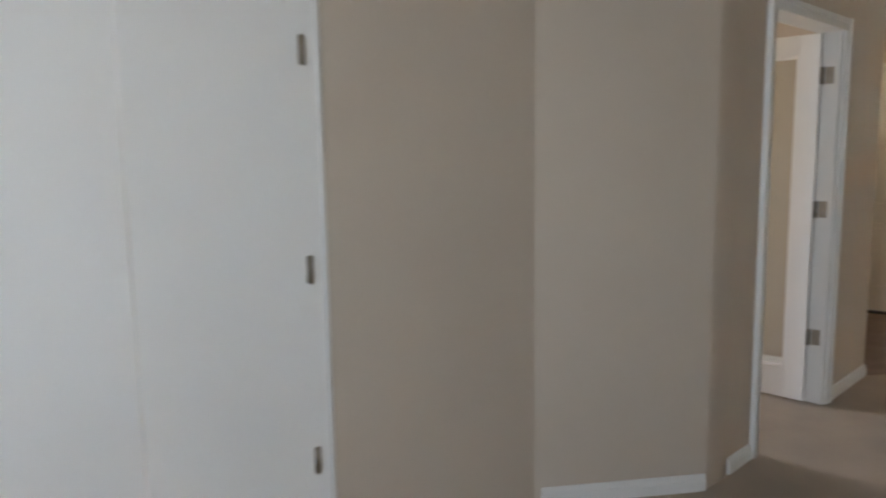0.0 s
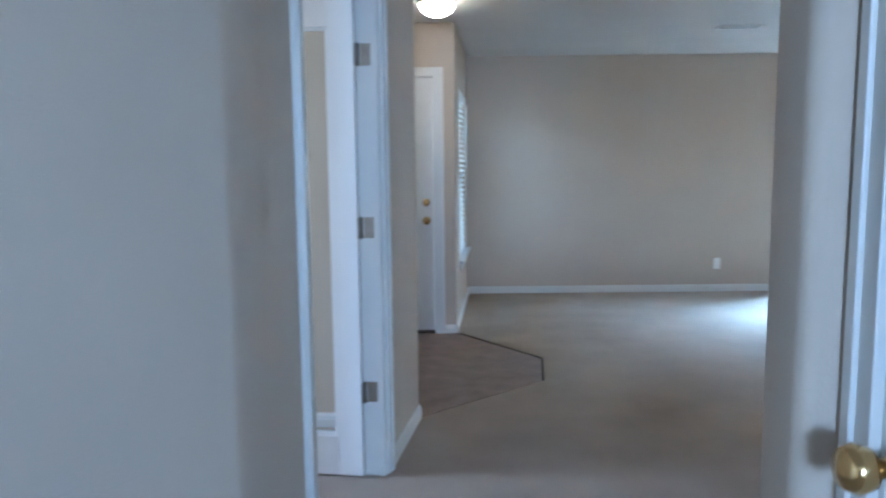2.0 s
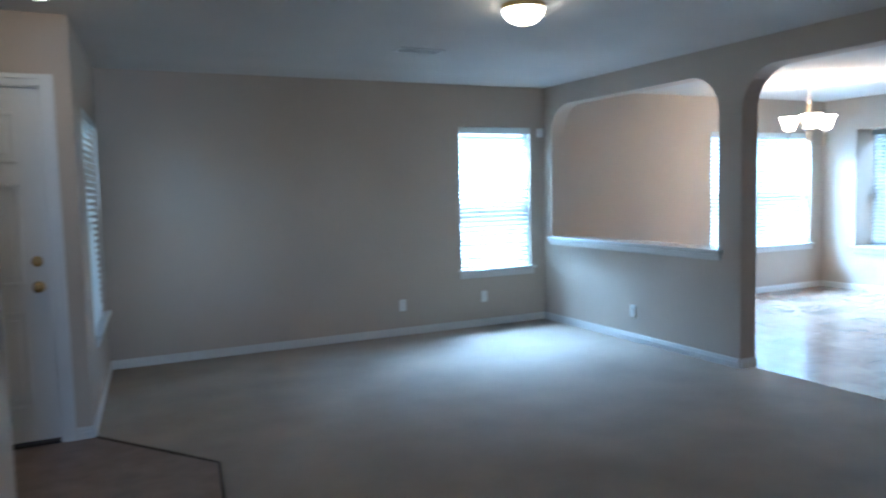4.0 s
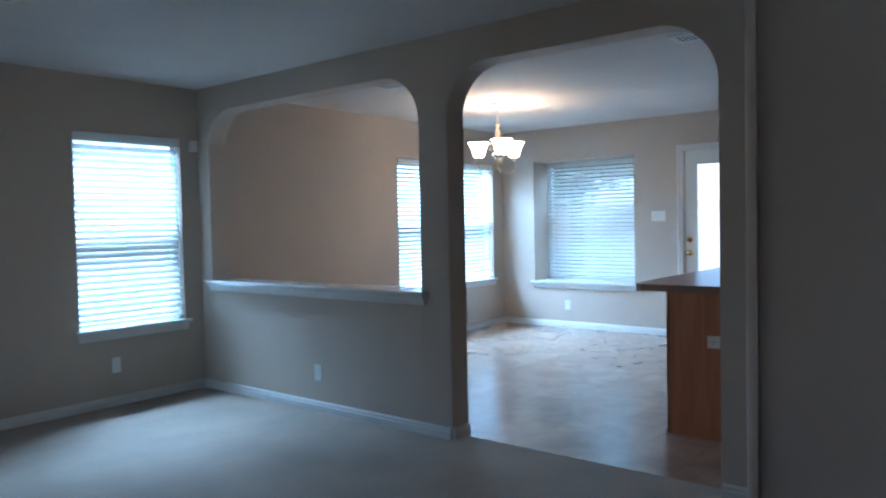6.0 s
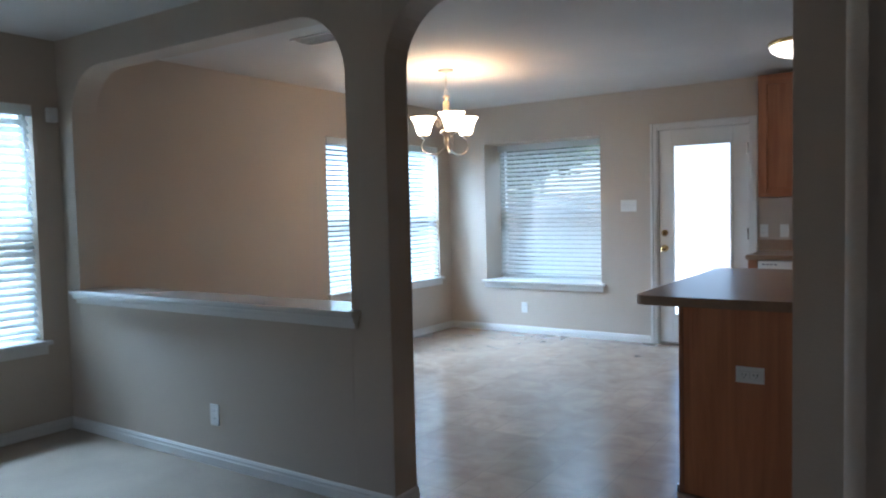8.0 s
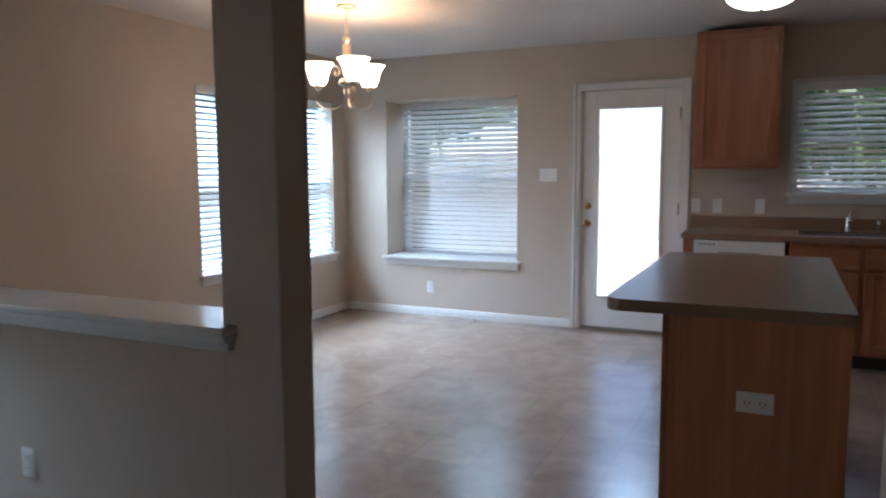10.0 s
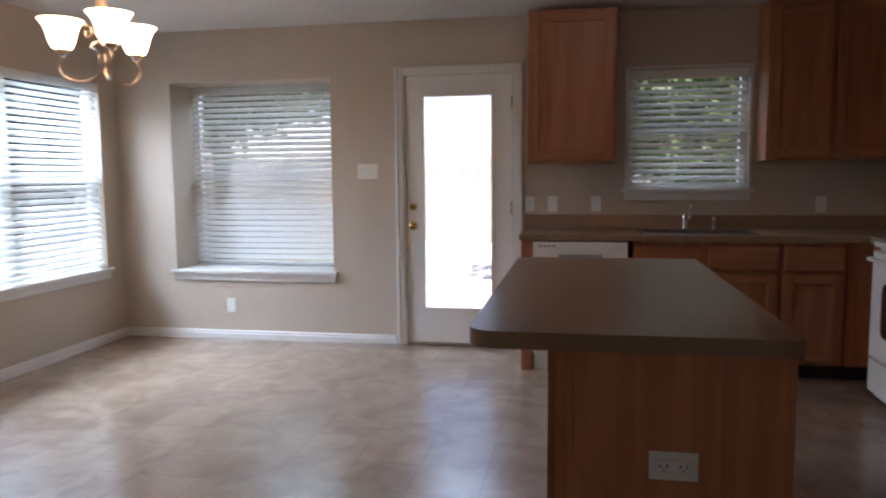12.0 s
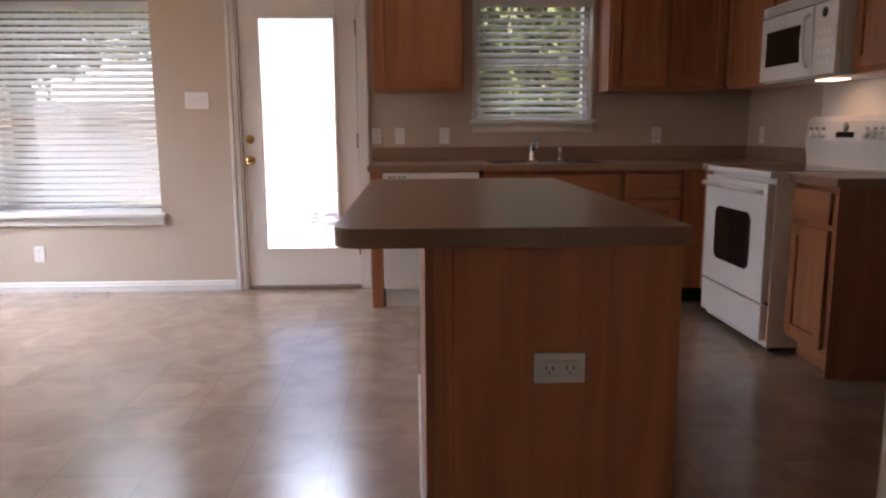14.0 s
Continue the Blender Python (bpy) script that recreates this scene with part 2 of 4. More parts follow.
def prism(points, z0, z1, axis=2, bevel=0.0):
    """A polygon (counter-clockwise in the plane across the axis) drawn out along that axis."""
    bm = bmesh.new()
    place = {2: lambda a, b, c: (a, b, c), 0: lambda a, b, c: (c, a, b), 1: lambda a, b, c: (a, c, b)}[axis]
    lo = [bm.verts.new(place(a, b, z0)) for a, b in points]
    hi = [bm.verts.new(place(a, b, z1)) for a, b in points]
    n = len(points)
    bm.faces.new(lo[::-1])
    bm.faces.new(hi)
    for i in range(n):
        bm.faces.new((lo[i], lo[(i + 1) % n], hi[(i + 1) % n], hi[i]))
    bmesh.ops.recalc_face_normals(bm, faces=bm.faces[:])
    if bevel:
        edges = [e for e in bm.edges if e.calc_face_angle(0) > 0.6]
        bmesh.ops.bevel(bm, geom=edges, offset=bevel, segments=2, affect="EDGES")
    return bm


def lathe(profile, at, axis=2, seg=24):
    """A solid turned from (radius, height) pairs about an axis through at."""
    bm = bmesh.new()
    rings = []
    for r, h in profile:
        ring = []
        for i in range(seg):
            a = 2 * math.pi * i / seg
            u, v = r * math.cos(a), r * math.sin(a)
            p = {2: (u, v, h), 0: (h, u, v), 1: (u, h, v)}[axis]
            ring.append(bm.verts.new((at[0] + p[0], at[1] + p[1], at[2] + p[2])))
        rings.append(ring)
    for a, b in zip(rings, rings[1:]):
        for i in range(seg):
            bm.faces.new((a[i], a[(i + 1) % seg], b[(i + 1) % seg], b[i]))
    for ring in (rings[0], rings[-1]):
        if (ring[0].co - ring[seg // 2].co).length > 1e-4:
            bm.faces.new(ring)
    bmesh.ops.remove_doubles(bm, verts=bm.verts[:], dist=1e-5)
    bmesh.ops.recalc_face_normals(bm, faces=bm.faces[:])
    for f in bm.faces:
        f.smooth = True
    return bm


def tube(points, radius, seg=8, taper=None):
    """A round bar through points."""
    bm = bmesh.new()
    pts = [Vector(p) for p in points]
    rings = []
    up = Vector((0.13, 0.31, 0.94))
    for i, p in enumerate(pts):
        d = (pts[min(i + 1, len(pts) - 1)] - pts[max(i - 1, 0)]).normalized()
        s = d.cross(up)
        s = s.normalized() if s.length > 1e-3 else Vector((1, 0, 0))
        t2 = s.cross(d)
        r = radius if taper is None else radius + (taper - radius) * i / (len(pts) - 1)
        rings.append([bm.verts.new(p + (s * math.cos(a) + t2 * math.sin(a)) * r) for a in (2 * math.pi * k / seg for k in range(seg))])
    for a, b in zip(rings, rings[1:]):
        for i in range(seg):
            bm.faces.new((a[i], a[(i + 1) % seg], b[(i + 1) % seg], b[i]))
    bm.faces.new(rings[0][::-1])
    bm.faces.new(rings[-1])
    bmesh.ops.recalc_face_normals(bm, faces=bm.faces[:])
    for f in bm.faces:
        f.smooth = len(f.verts) == 4
    return bm


def mesh_of(name, bm, mat):
    me = bpy.data.meshes.new(name)
    bm.to_mesh(me)
    bm.free()
    me.materials.append(mat)
    return me


def thing(name, base, label, category, group="", kind=""):
    ob = new(name)
    ob.empty_display_size = 0.1
    ob.location = base
    ORG[ob] = Vector(base)
    return tagged(ob, label, category, group, kind)


def part(name, bm, mat, parent, label=""):
    bmesh.ops.translate(bm, verts=bm.verts[:], vec=-ORG[parent])
    ob = new(name, mesh_of(name, bm, mat))
    ob.parent = parent
    ORG[ob] = ORG[parent]
    return tagged(ob, label)


def piece(name, me, parent, offset):
    """A repeat on shared mesh data under a thing; offset from the thing's base."""
    ob = new(name, me)
    ob.parent = parent
    ob.location = offset
    return ob


def structure(name, bm, mat, label, category, smooth=False):
    me = mesh_of(name, bm, mat)
    if smooth:
        me.polygons.foreach_set("use_smooth", [True] * len(me.polygons))
        me.set_sharp_from_angle(angle=radians(30))
    return tagged(new(name, me), label, category, kind="structure")


def wall_boxes(u0, u1, openings, z0=-0.06, z1=CEIL + 0.05):
    """Rectangles (u0, u1, z0, z1) of a wall round its openings."""
    out, u = [], u0
    for a, b, c, d in sorted(openings):
        if a > u:
            out.append((u, a, z0, z1))
        if c > z0:
            out.append((a, b, z0, c))
        if d < z1:
            out.append((a, b, d, z1))
        u = b
    if u < u1:
        out.append((u, u1, z0, z1))
    return out


def wall_x(name, x0, x1, y0, y1, openings=(), label="beige painted drywall wall with fine texture"):
    return structure(name, boxes(*[(x0, x1, a, b, c, d) for a, b, c, d in wall_boxes(y0, y1, openings)]), WALL, label, "wall")


def wall_y(name, y0, y1, x0, x1, openings=(), label="beige painted drywall wall with fine texture"):
    return structure(name, boxes(*[(a, b, y0, y1, c, d) for a, b, c, d in wall_boxes(x0, x1, openings)]), WALL, label, "wall")


def baseboard(x0, y0, x1, y1, nx, ny, h=0.072):
    """White skirting along a wall from one end to the other; (nx, ny) points into the room."""
    t = 0.016
    prof = [(0, 0), (t, 0), (t, h - 0.03), (t * 0.75, h - 0.022), (t * 0.75, h - 0.012), (t * 0.35, h), (0, h)]
    bm = bmesh.new()
    a = [bm.verts.new((x0 + nx * p, y0 + ny * p, q)) for p, q in prof]
    b = [bm.verts.new((x1 + nx * p, y1 + ny * p, q)) for p, q in prof]
    n = len(prof)
    for i in range(n):
        bm.faces.new((a[i], a[(i + 1) % n], b[(i + 1) % n], b[i]))
    bm.faces.new(a)
    bm.faces.new(b)
    bmesh.ops.recalc_face_normals(bm, faces=bm.faces[:])
    return structure("baseboard", bm, WHITE, "white painted moulded baseboard along the wall", "baseboard")


# ---- floors and ceiling ----
structure("floor", boxes((-3.4, 4.66, -2.0, 9.85, -0.12, 0.0)), CARPET, "worn beige cut-pile carpet", "carpet")
structure("floor_kitchen", boxes((4.66, 9.15, 3.5, 9.85, -0.12, 0.0)), VINYL, "glossy mottled brown vinyl floor in square tile print", "floor")
structure("floor_entry", prism([(-1.4, 5.91), (-0.11, 5.92), (0.63, 6.56), (0.69, 7.07), (0.11, 7.88), (-1.4, 7.88)], -0.02, 0.004), ENTRY, "dark brown vinyl floor at the front door", "floor")
structure("trim_entry_edge", tube([(0.63, 6.56, 0.004), (0.69, 7.07, 0.004), (0.12, 7.86, 0.004)], 0.007, 6), DARK, "dark metal edge strip between vinyl and carpet", "floor trim")
structure("ceiling", boxes((-3.4, 9.6, -2.0, 9.9, CEIL, CEIL + 0.25)), CEILING, "off-white textured drywall ceiling", "ceiling")

# ---- walls ----
LW = (3.53, 4.375, 0.565, 2.04)
DW = (6.97, 8.765, 0.575, 2.035)
FW = (8.42, 9.47, 0.50, 2.0)
BAY = (7.895, 9.235, 0.54, 2.05)
PD = (6.485, 7.32, -0.06, 2.06)
KW = (4.86, 5.675, 1.175, 2.035)
FD = (-0.97, -0.055, -0.06, 2.05)
FR = (-1.67, -0.73, -0.06, 2.06)
CD = (-2.2, -0.895, -0.06, 2.05)
HD = (2.13, 2.965, -0.06, 2.05)
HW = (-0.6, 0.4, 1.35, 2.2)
wall_y("wall_north", 9.7, 9.85, -0.2, 9.15, [LW, DW])
wall_x("wall_east", 9.0, 9.15, 3.5, 9.7, [BAY, PD, KW])
wall_x("wall_bay", 9.15, 9.42, 7.73, 9.39, [BAY], "beige painted drywall reveal of a deep window recess")
SLANT = Matrix.Translation((0.10, 7.88, 0)) @ pose(0, 0, 0, 0, 0, -4.6) @ Matrix.Translation((-0.10, -7.88, 0))
wall_x("wall_west", -0.05, 0.10, 7.88, 9.75, [FW]).matrix_world = SLANT
wall_y("wall_front", 7.88, 8.03, -1.55, -0.045, [FD])
wall_x("wall_entry_west", -1.55, -1.4, 5.91, 7.88)
wall_y("wall_entry_south", 5.79, 5.91, -3.2, -0.23)
STUDY = Matrix.Translation((-0.13, 5.91, 0)) @ pose(0, 0, 0, 0, 0, -9.2)
CLOSET = Matrix.Translation((-1.01, 3.23, 0)) @ pose(0, 0, 0, 0, 0, -18.7)


def set_along(ob, m):
    """Turn a thing built along a straight wall into the slant of that wall."""
    ob.matrix_world = m @ Matrix.Translation(ob.location)
    return ob


wall_x("wall_study", -0.12, 0.0, -1.99, 0.0, [FR]).matrix_world = STUDY
SW = (4.5, 5.5, 0.7, 2.0)
wall_x("wall_study_west", -3.35, -3.2, 3.1, 5.91, [SW])
wall_y("wall_study_south", 3.1, 3.22, -3.2, -1.08)
edge = [(-0.48 * (1 - q) ** 2 - 2 * 0.466 * q * (1 - q) - 0.44 * q * q, 3.76 * (1 - q) ** 2 + 2 * 3.774 * q * (1 - q) + 3.93 * q * q) for q in (k / 8 for k in range(9))]
structure("wall_hall_diagonal", prism([(-1.01, 3.23)] + edge + [(-0.558, 3.95), (-1.095, 3.315)], -0.06, CEIL + 0.05), WALL, "beige drywall wall set at an angle, with a rounded edge", "wall", True)
wall_x("wall_hall_west", -0.12, 0.0, -5.4, 0.0, [CD]).matrix_world = CLOSET
wall_x("wall_hall_east", 0.57, 0.69, -1.95, 3.03, [HD])
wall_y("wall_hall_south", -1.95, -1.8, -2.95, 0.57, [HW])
nib = [(0.495 + 0.025 - 0.025 * math.cos(a), 3.055 - 0.025 * math.sin(a)) for a in (radians(15 * k) for k in range(7))]
nib2 = [(0.495 + 0.025 - 0.025 * math.sin(a), 3.13 + 0.025 * math.cos(a)) for a in (radians(15 * k) for k in range(7))]
structure("wall_living_south", prism([(4.36, 3.155)] + nib2 + nib + [(4.36, 3.03)], -0.06, CEIL + 0.05), WALL, "beige drywall wall ending in a rounded edge", "wall", True)
rnd = [(4.36 + 0.06 - 0.06 * math.cos(a), 5.27 + 0.06 * math.sin(a)) for a in (radians(15 * k) for k in range(7))]
structure("wall_living_east", prism([(4.69, 5.33)] + rnd + [(4.36, 3.03), (4.69, 3.03)], -0.06, CEIL + 0.05), WALL, "beige drywall wall with a rounded corner", "wall", True)
wall_y("wall_kitchen_south", 3.56, 3.71, 4.69, 9.0)


def arch_wall():
    """Wall between living room and dining room: a pass-through over a half wall, and a wide archway."""
    x0, x1 = 4.54, 4.70
    top, r = 2.25, 0.30
    opens = [(5.485, 7.085, -0.06), (7.31, 9.55, 0.862)]
    ys = [5.31, 9.72]
    for a, b, _ in opens:
        for k in range(11):
            ang = math.pi / 2 * k / 10
            ys += [a + r * (1 - math.cos(ang)), b - r * (1 - math.cos(ang))]
    ys = sorted(set(round(y, 5) for y in ys))

    def span(y):
        for a, b, lo in opens:
            if a <= y <= b:
                d = min(y - a, b - y)
                hi = top if d >= r else top - r + math.sqrt(max(0.0, r * r - (r - d) ** 2))
                return lo, hi
        return None
    bm = bmesh.new()
    zt, zb = CEIL + 0.05, -0.06

    def slab(ya, yb, za0, zb0, za1, zb1):
        """Prism piece with lower edge from za0 to zb0 and upper edge from za1 to zb1."""
        v = {}
        for i, x in enumerate((x0, x1)):
            v[i] = [bm.verts.new(p) for p in ((x, ya, za0), (x, yb, zb0), (x, yb, zb1), (x, ya, za1))]
        bm.faces.new(v[0][::-1])
        bm.faces.new(v[1])
        for i in range(4):
            bm.faces.new((v[0][i], v[0][(i + 1) % 4], v[1][(i + 1) % 4], v[1][i]))
    for ya, yb in zip(ys, ys[1:]):
        mid = span((ya + yb) / 2)
        if mid is None:
            slab(ya, yb, zb, zb, zt, zt)
        else:
            slab(ya, yb, span(ya)[1], span(yb)[1], zt, zt)
            if mid[0] > zb:
                slab(ya, yb, zb, zb, mid[0], mid[0])
    bmesh.ops.remove_doubles(bm, verts=bm.verts[:], dist=1e-4)
    bm.verts.index_update()
    seen = {}
    for f in bm.faces:
        seen.setdefault(frozenset(v.index for v in f.verts), []).append(f)
    bmesh.ops.delete(bm, geom=[f for fs in seen.values() if len(fs) > 1 for f in fs], context="FACES_ONLY")
    bmesh.ops.recalc_face_normals(bm, faces=bm.faces[:])
    bmesh.ops.dissolve_limit(bm, angle_limit=radians(0.5), verts=bm.verts[:], edges=bm.edges[:])
    ob = structure("wall_arches", bm, WALL, "beige drywall wall with an arched pass-through over a half wall and a wide archway", "wall")
    bv = ob.modifiers.new("rounded edges", "BEVEL")
    bv.width, bv.segments, bv.limit_method, bv.angle_limit = 0.022, 4, "ANGLE", radians(50)
    return ob


arch_wall()

# baseboards
baseboard(0.17, 9.7, 4.54, 9.7, 0, -1)
baseboard(4.70, 9.7, 9.0, 9.7, 0, -1)
baseboard(4.54, 7.095, 4.54, 9.7, -1, 0)
baseboard(4.54, 7.085, 4.70, 7.085, 0, -1)
baseboard(4.70, 7.095, 4.70, 9.7, 1, 0)
baseboard(4.54, 5.34, 4.54, 5.475, -1, 0)
baseboard(9.0, 7.395, 9.0, 9.7, -1, 0)
baseboard(0.10, 7.88, 0.10, 9.7, 1, 0).matrix_world = SLANT
baseboard(0.015, 7.88, 0.10, 7.88, 0, -1)
baseboard(0, -0.66, 0, 0, 1, 0).matrix_world = STUDY
baseboard(-1.4, 5.91, -0.125, 5.91, 0, 1)
baseboard(0, -1.97, 0, -1.74, 1, 0).matrix_world = STUDY
baseboard(-0.99, 3.25, -0.48, 3.76, 0.707, -0.707)
baseboard(0.54, 3.155, 4.36, 3.155, 0, 1)
baseboard(4.36, 3.17, 4.36, 5.28, -1, 0)
baseboard(-3.2, 5.79, -0.28, 5.79, 0, -1)
baseboard(-3.2, 3.22, -3.2, 5.79, 1, 0)


# ---- openings: casings, windows, doors ----
def casing(name, axis, face, n, u0, u1, ztop, w=0.066):
    """Moulded white casing round a door opening on one wall face; n points into the room."""
    holder = tagged(thing(name, (face, u0, 0) if axis == 0 else (u0, face, 0), "white painted moulded door casing", "trim"), kind="structure")

    def bar(a0, a1, z0, z1, inner):
        for t, (s, e) in ((0.018, (0.0, 1.0)), (0.026, (0.55, 0.92))):
            b0, b1, c0, c1 = a0, a1, z0, z1
            if inner == "l":
                b0, b1 = a1 - (a1 - a0) * e, a1 - (a1 - a0) * s
            elif inner == "r":
                b0, b1 = a0 + (a1 - a0) * s, a0 + (a1 - a0) * e
            else:
                c0, c1 = z0 + (z1 - z0) * s, z0 + (z1 - z0) * e
            d = (face, face + n * t)
            bm = box(*d, b0, b1, c0, c1, 0.003) if axis == 0 else box(b0, b1, *d, c0, c1, 0.003)
            part("moulding", bm, WHITE, holder)
    bar(u0 - w, u0, 0, ztop + w, "l")
    bar(u1, u1 + w, 0, ztop + w, "r")
    bar(u0, u1, ztop, ztop + w, "t")
    return holder


def window(name, axis, face, n, op, depth, label, blind_label, tilt=24, casing_w=0.0, slat_gap=0.047, blind=True, sill_out=0.045, sill_over=0.04, blind_w=0.045):
    """A single-hung window set back in its opening with stool and apron, and a lowered horizontal blind in front."""
    u0, u1, z0, z1 = op

    def bxx(ua, ub, wa, wb, za, zb, bevel=0.0):
        """wa, wb: depth from the wall face, positive to the outside."""
        if axis == 0:
            return box(face - n * wa, face - n * wb, ua, ub, za, zb, bevel)
        return box(ua, ub, face - n * wa, face - n * wb, za, zb, bevel)
    base = (face - n * depth, (u0 + u1) / 2, z0) if axis == 0 else ((u0 + u1) / 2, face - n * depth, z0)
    win = thing(name, base, label, "window", kind="structure")
    fr = 0.042
    part("window_frame", bxx(u0, u0 + fr, depth - 0.03, depth + 0.04, z0, z1, 0.003), VINYLWIN, win)
    part("window_frame", bxx(u1 - fr, u1, depth - 0.03, depth + 0.04, z0, z1, 0.003), VINYLWIN, win)
    part("window_frame", bxx(u0 + fr, u1 - fr, depth - 0.03, depth + 0.04, z0, z0 + fr, 0.003), VINYLWIN, win)
    part("window_frame", bxx(u0 + fr, u1 - fr, depth - 0.03, depth + 0.04, z1 - fr, z1, 0.003), VINYLWIN, win)
    zm = z0 + (z1 - z0) * 0.5
    part("meeting_rail", bxx(u0 + fr, u1 - fr, depth - 0.035, depth + 0.03, zm - 0.022, zm + 0.022, 0.003), VINYLWIN, win)
    spans = [(u0 + fr, u1 - fr)]
    if u1 - u0 > 1.6:
        um = (u0 + u1) / 2
        part("mullion", bxx(um - 0.04, um + 0.04, depth - 0.03, depth + 0.04, z0 + fr, z1 - fr, 0.003), VINYLWIN, win)
        spans = [(u0 + fr, um - 0.04), (um + 0.04, u1 - fr)]
    for a, b in spans:
        for c, d in ((z0 + fr, zm - 0.022), (zm + 0.022, z1 - fr)):
            p = part("pane", bxx(a, b, depth, depth + 0.004, c, d), GLASS, win)
            p.visible_shadow = False
    part("window_sill", bxx(u0 - sill_over, u1 + sill_over, -sill_out, 0.0, z0 - 0.004, z0 + 0.022, 0.006), WHITE, win)
    part("window_sill", bxx(u0 + 0.002, u1 - 0.002, 0.0, depth - 0.03, z0 - 0.004, z0 + 0.022), WHITE, win)
    part("apron", bxx(u0 - sill_over * 0.5, u1 + sill_over * 0.5, -0.02, 0.0, z0 - 0.062, z0 - 0.004, 0.004), WHITE, win)
    if casing_w:
        part("casing", bxx(u0 - casing_w, u0, -0.012, 0.0, z0 + 0.022, z1, 0.003), WHITE, win)
        part("casing", bxx(u1, u1 + casing_w, -0.012, 0.0, z0 + 0.022, z1, 0.003), WHITE, win)
        part("casing", bxx(u0 - casing_w, u1 + casing_w, -0.012, 0.0, z1, z1 + casing_w, 0.003), WHITE, win)
    if not blind:
        return win
    wb = depth - 0.075
    zt = z1 - 0.004
    base = (face - n * wb, (u0 + u1) / 2, zt) if axis == 0 else ((u0 + u1) / 2, face - n * wb, zt)
    bl = thing("window_blind", base, blind_label, "blind", group="horizontal blinds")
    part("valance", bxx(u0 + 0.006, u1 - 0.006, wb - 0.04, wb - 0.03, zt - 0.068, zt, 0.002), SLAT, bl)
    part("headrail", bxx(u0 + 0.012, u1 - 0.012, wb - 0.028, wb + 0.026, zt - 0.05, zt), SLAT, bl)
    zlow = z0 + 0.045
    part("bottom_rail", bxx(u0 + 0.012, u1 - 0.012, wb - 0.026, wb + 0.026, zlow, zlow + 0.02, 0.004), SLAT, bl)
    for f in (0.14, 0.86):
        uc = u0 + (u1 - u0) * f
        part("cord", bxx(uc - 0.0015, uc + 0.0015, wb - 0.027, wb - 0.0255, zlow, zt - 0.05), SLAT, bl)
    uc = u0 + (u1 - u0) * 0.93
    part("wand", bxx(uc - 0.004, uc + 0.004, wb - 0.05, wb - 0.042, zm + 0.08, zt - 0.06), SLAT, bl)
    half, th, crown = 0.025, 0.0028, 0.003
    bm = bmesh.new()
    L = (u1 - u0) / 2 - 0.014
    rows = []
    ca, sa = math.cos(radians(tilt)), math.sin(radians(tilt))
    for k in range(5):
        q = -half + 2 * half * k / 4
        c = crown * (1 - (q / half) ** 2)
        for s in (0, th):
            d, z = q * ca - (c + s) * sa, q * sa + (c + s) * ca
            for u in (-L, L):
                rows.append(bm.verts.new((-n * d, u, z) if axis == 0 else (u, -n * d, z)))
    for k in range(4):
        i = 4 * k
        bm.faces.new((rows[i], rows[i + 1], rows[i + 5], rows[i + 4]))
        bm.faces.new((rows[i + 2], rows[i + 6], rows[i + 7], rows[i + 3]))
    for i in (0, 16):
        bm.faces.new((rows[i], rows[i + 2], rows[i + 3], rows[i + 1]))
    bmesh.ops.recalc_face_normals(bm, faces=bm.faces[:])
    me = mesh_of("slat", bm, SLAT)
    z = zlow + 0.05
    while z < zt - 0.07:
        piece("slat", me, bl, (0, 0, z - zt))
        z += slat_gap
    return win


BLIND = "white horizontal blind, lowered, slats part open"
window("window_1", 1, 9.7, -1, LW, 0.11, "white single-hung window over a painted sill", BLIND + ", living room", tilt=50)
window("window_2", 1, 9.7, -1, DW, 0.11, "wide white twin window over a painted sill", BLIND + ", wide dining window", tilt=44)
w3 = window("window_3", 0, 0.10, 1, FW, 0.11, "white single-hung window beside the front door", BLIND + ", in the front window")
window("window_4", 0, 9.0, -1, BAY, 0.40, "white window at the back of a deep recess with a wide sill", BLIND + ", in the recessed window", tilt=46, sill_out=0.05)
window("window_5", 0, 9.0, -1, KW, 0.11, "white kitchen window over the sink", BLIND + ", in the kitchen window", tilt=34, casing_w=0.02)
# out of view; added so that light reaches the study
window("window_7", 0, -3.2, 1, SW, 0.11, "added white window in the unseen study wall", "", blind=False)
# never in view; added as the opening for the hall fill
window("window_6", 1, -1.8, 1, HW, 0.11, "added white window in the unseen hall end wall", "", blind=False)

for ob in [o for o in scene.objects if o.parent is None and o.type == "EMPTY" and abs(o.location.y - 8.945) < 0.01 and o.location.x < 0.5]:
    ob.matrix_world = SLANT @ Matrix.Translation(ob.location)


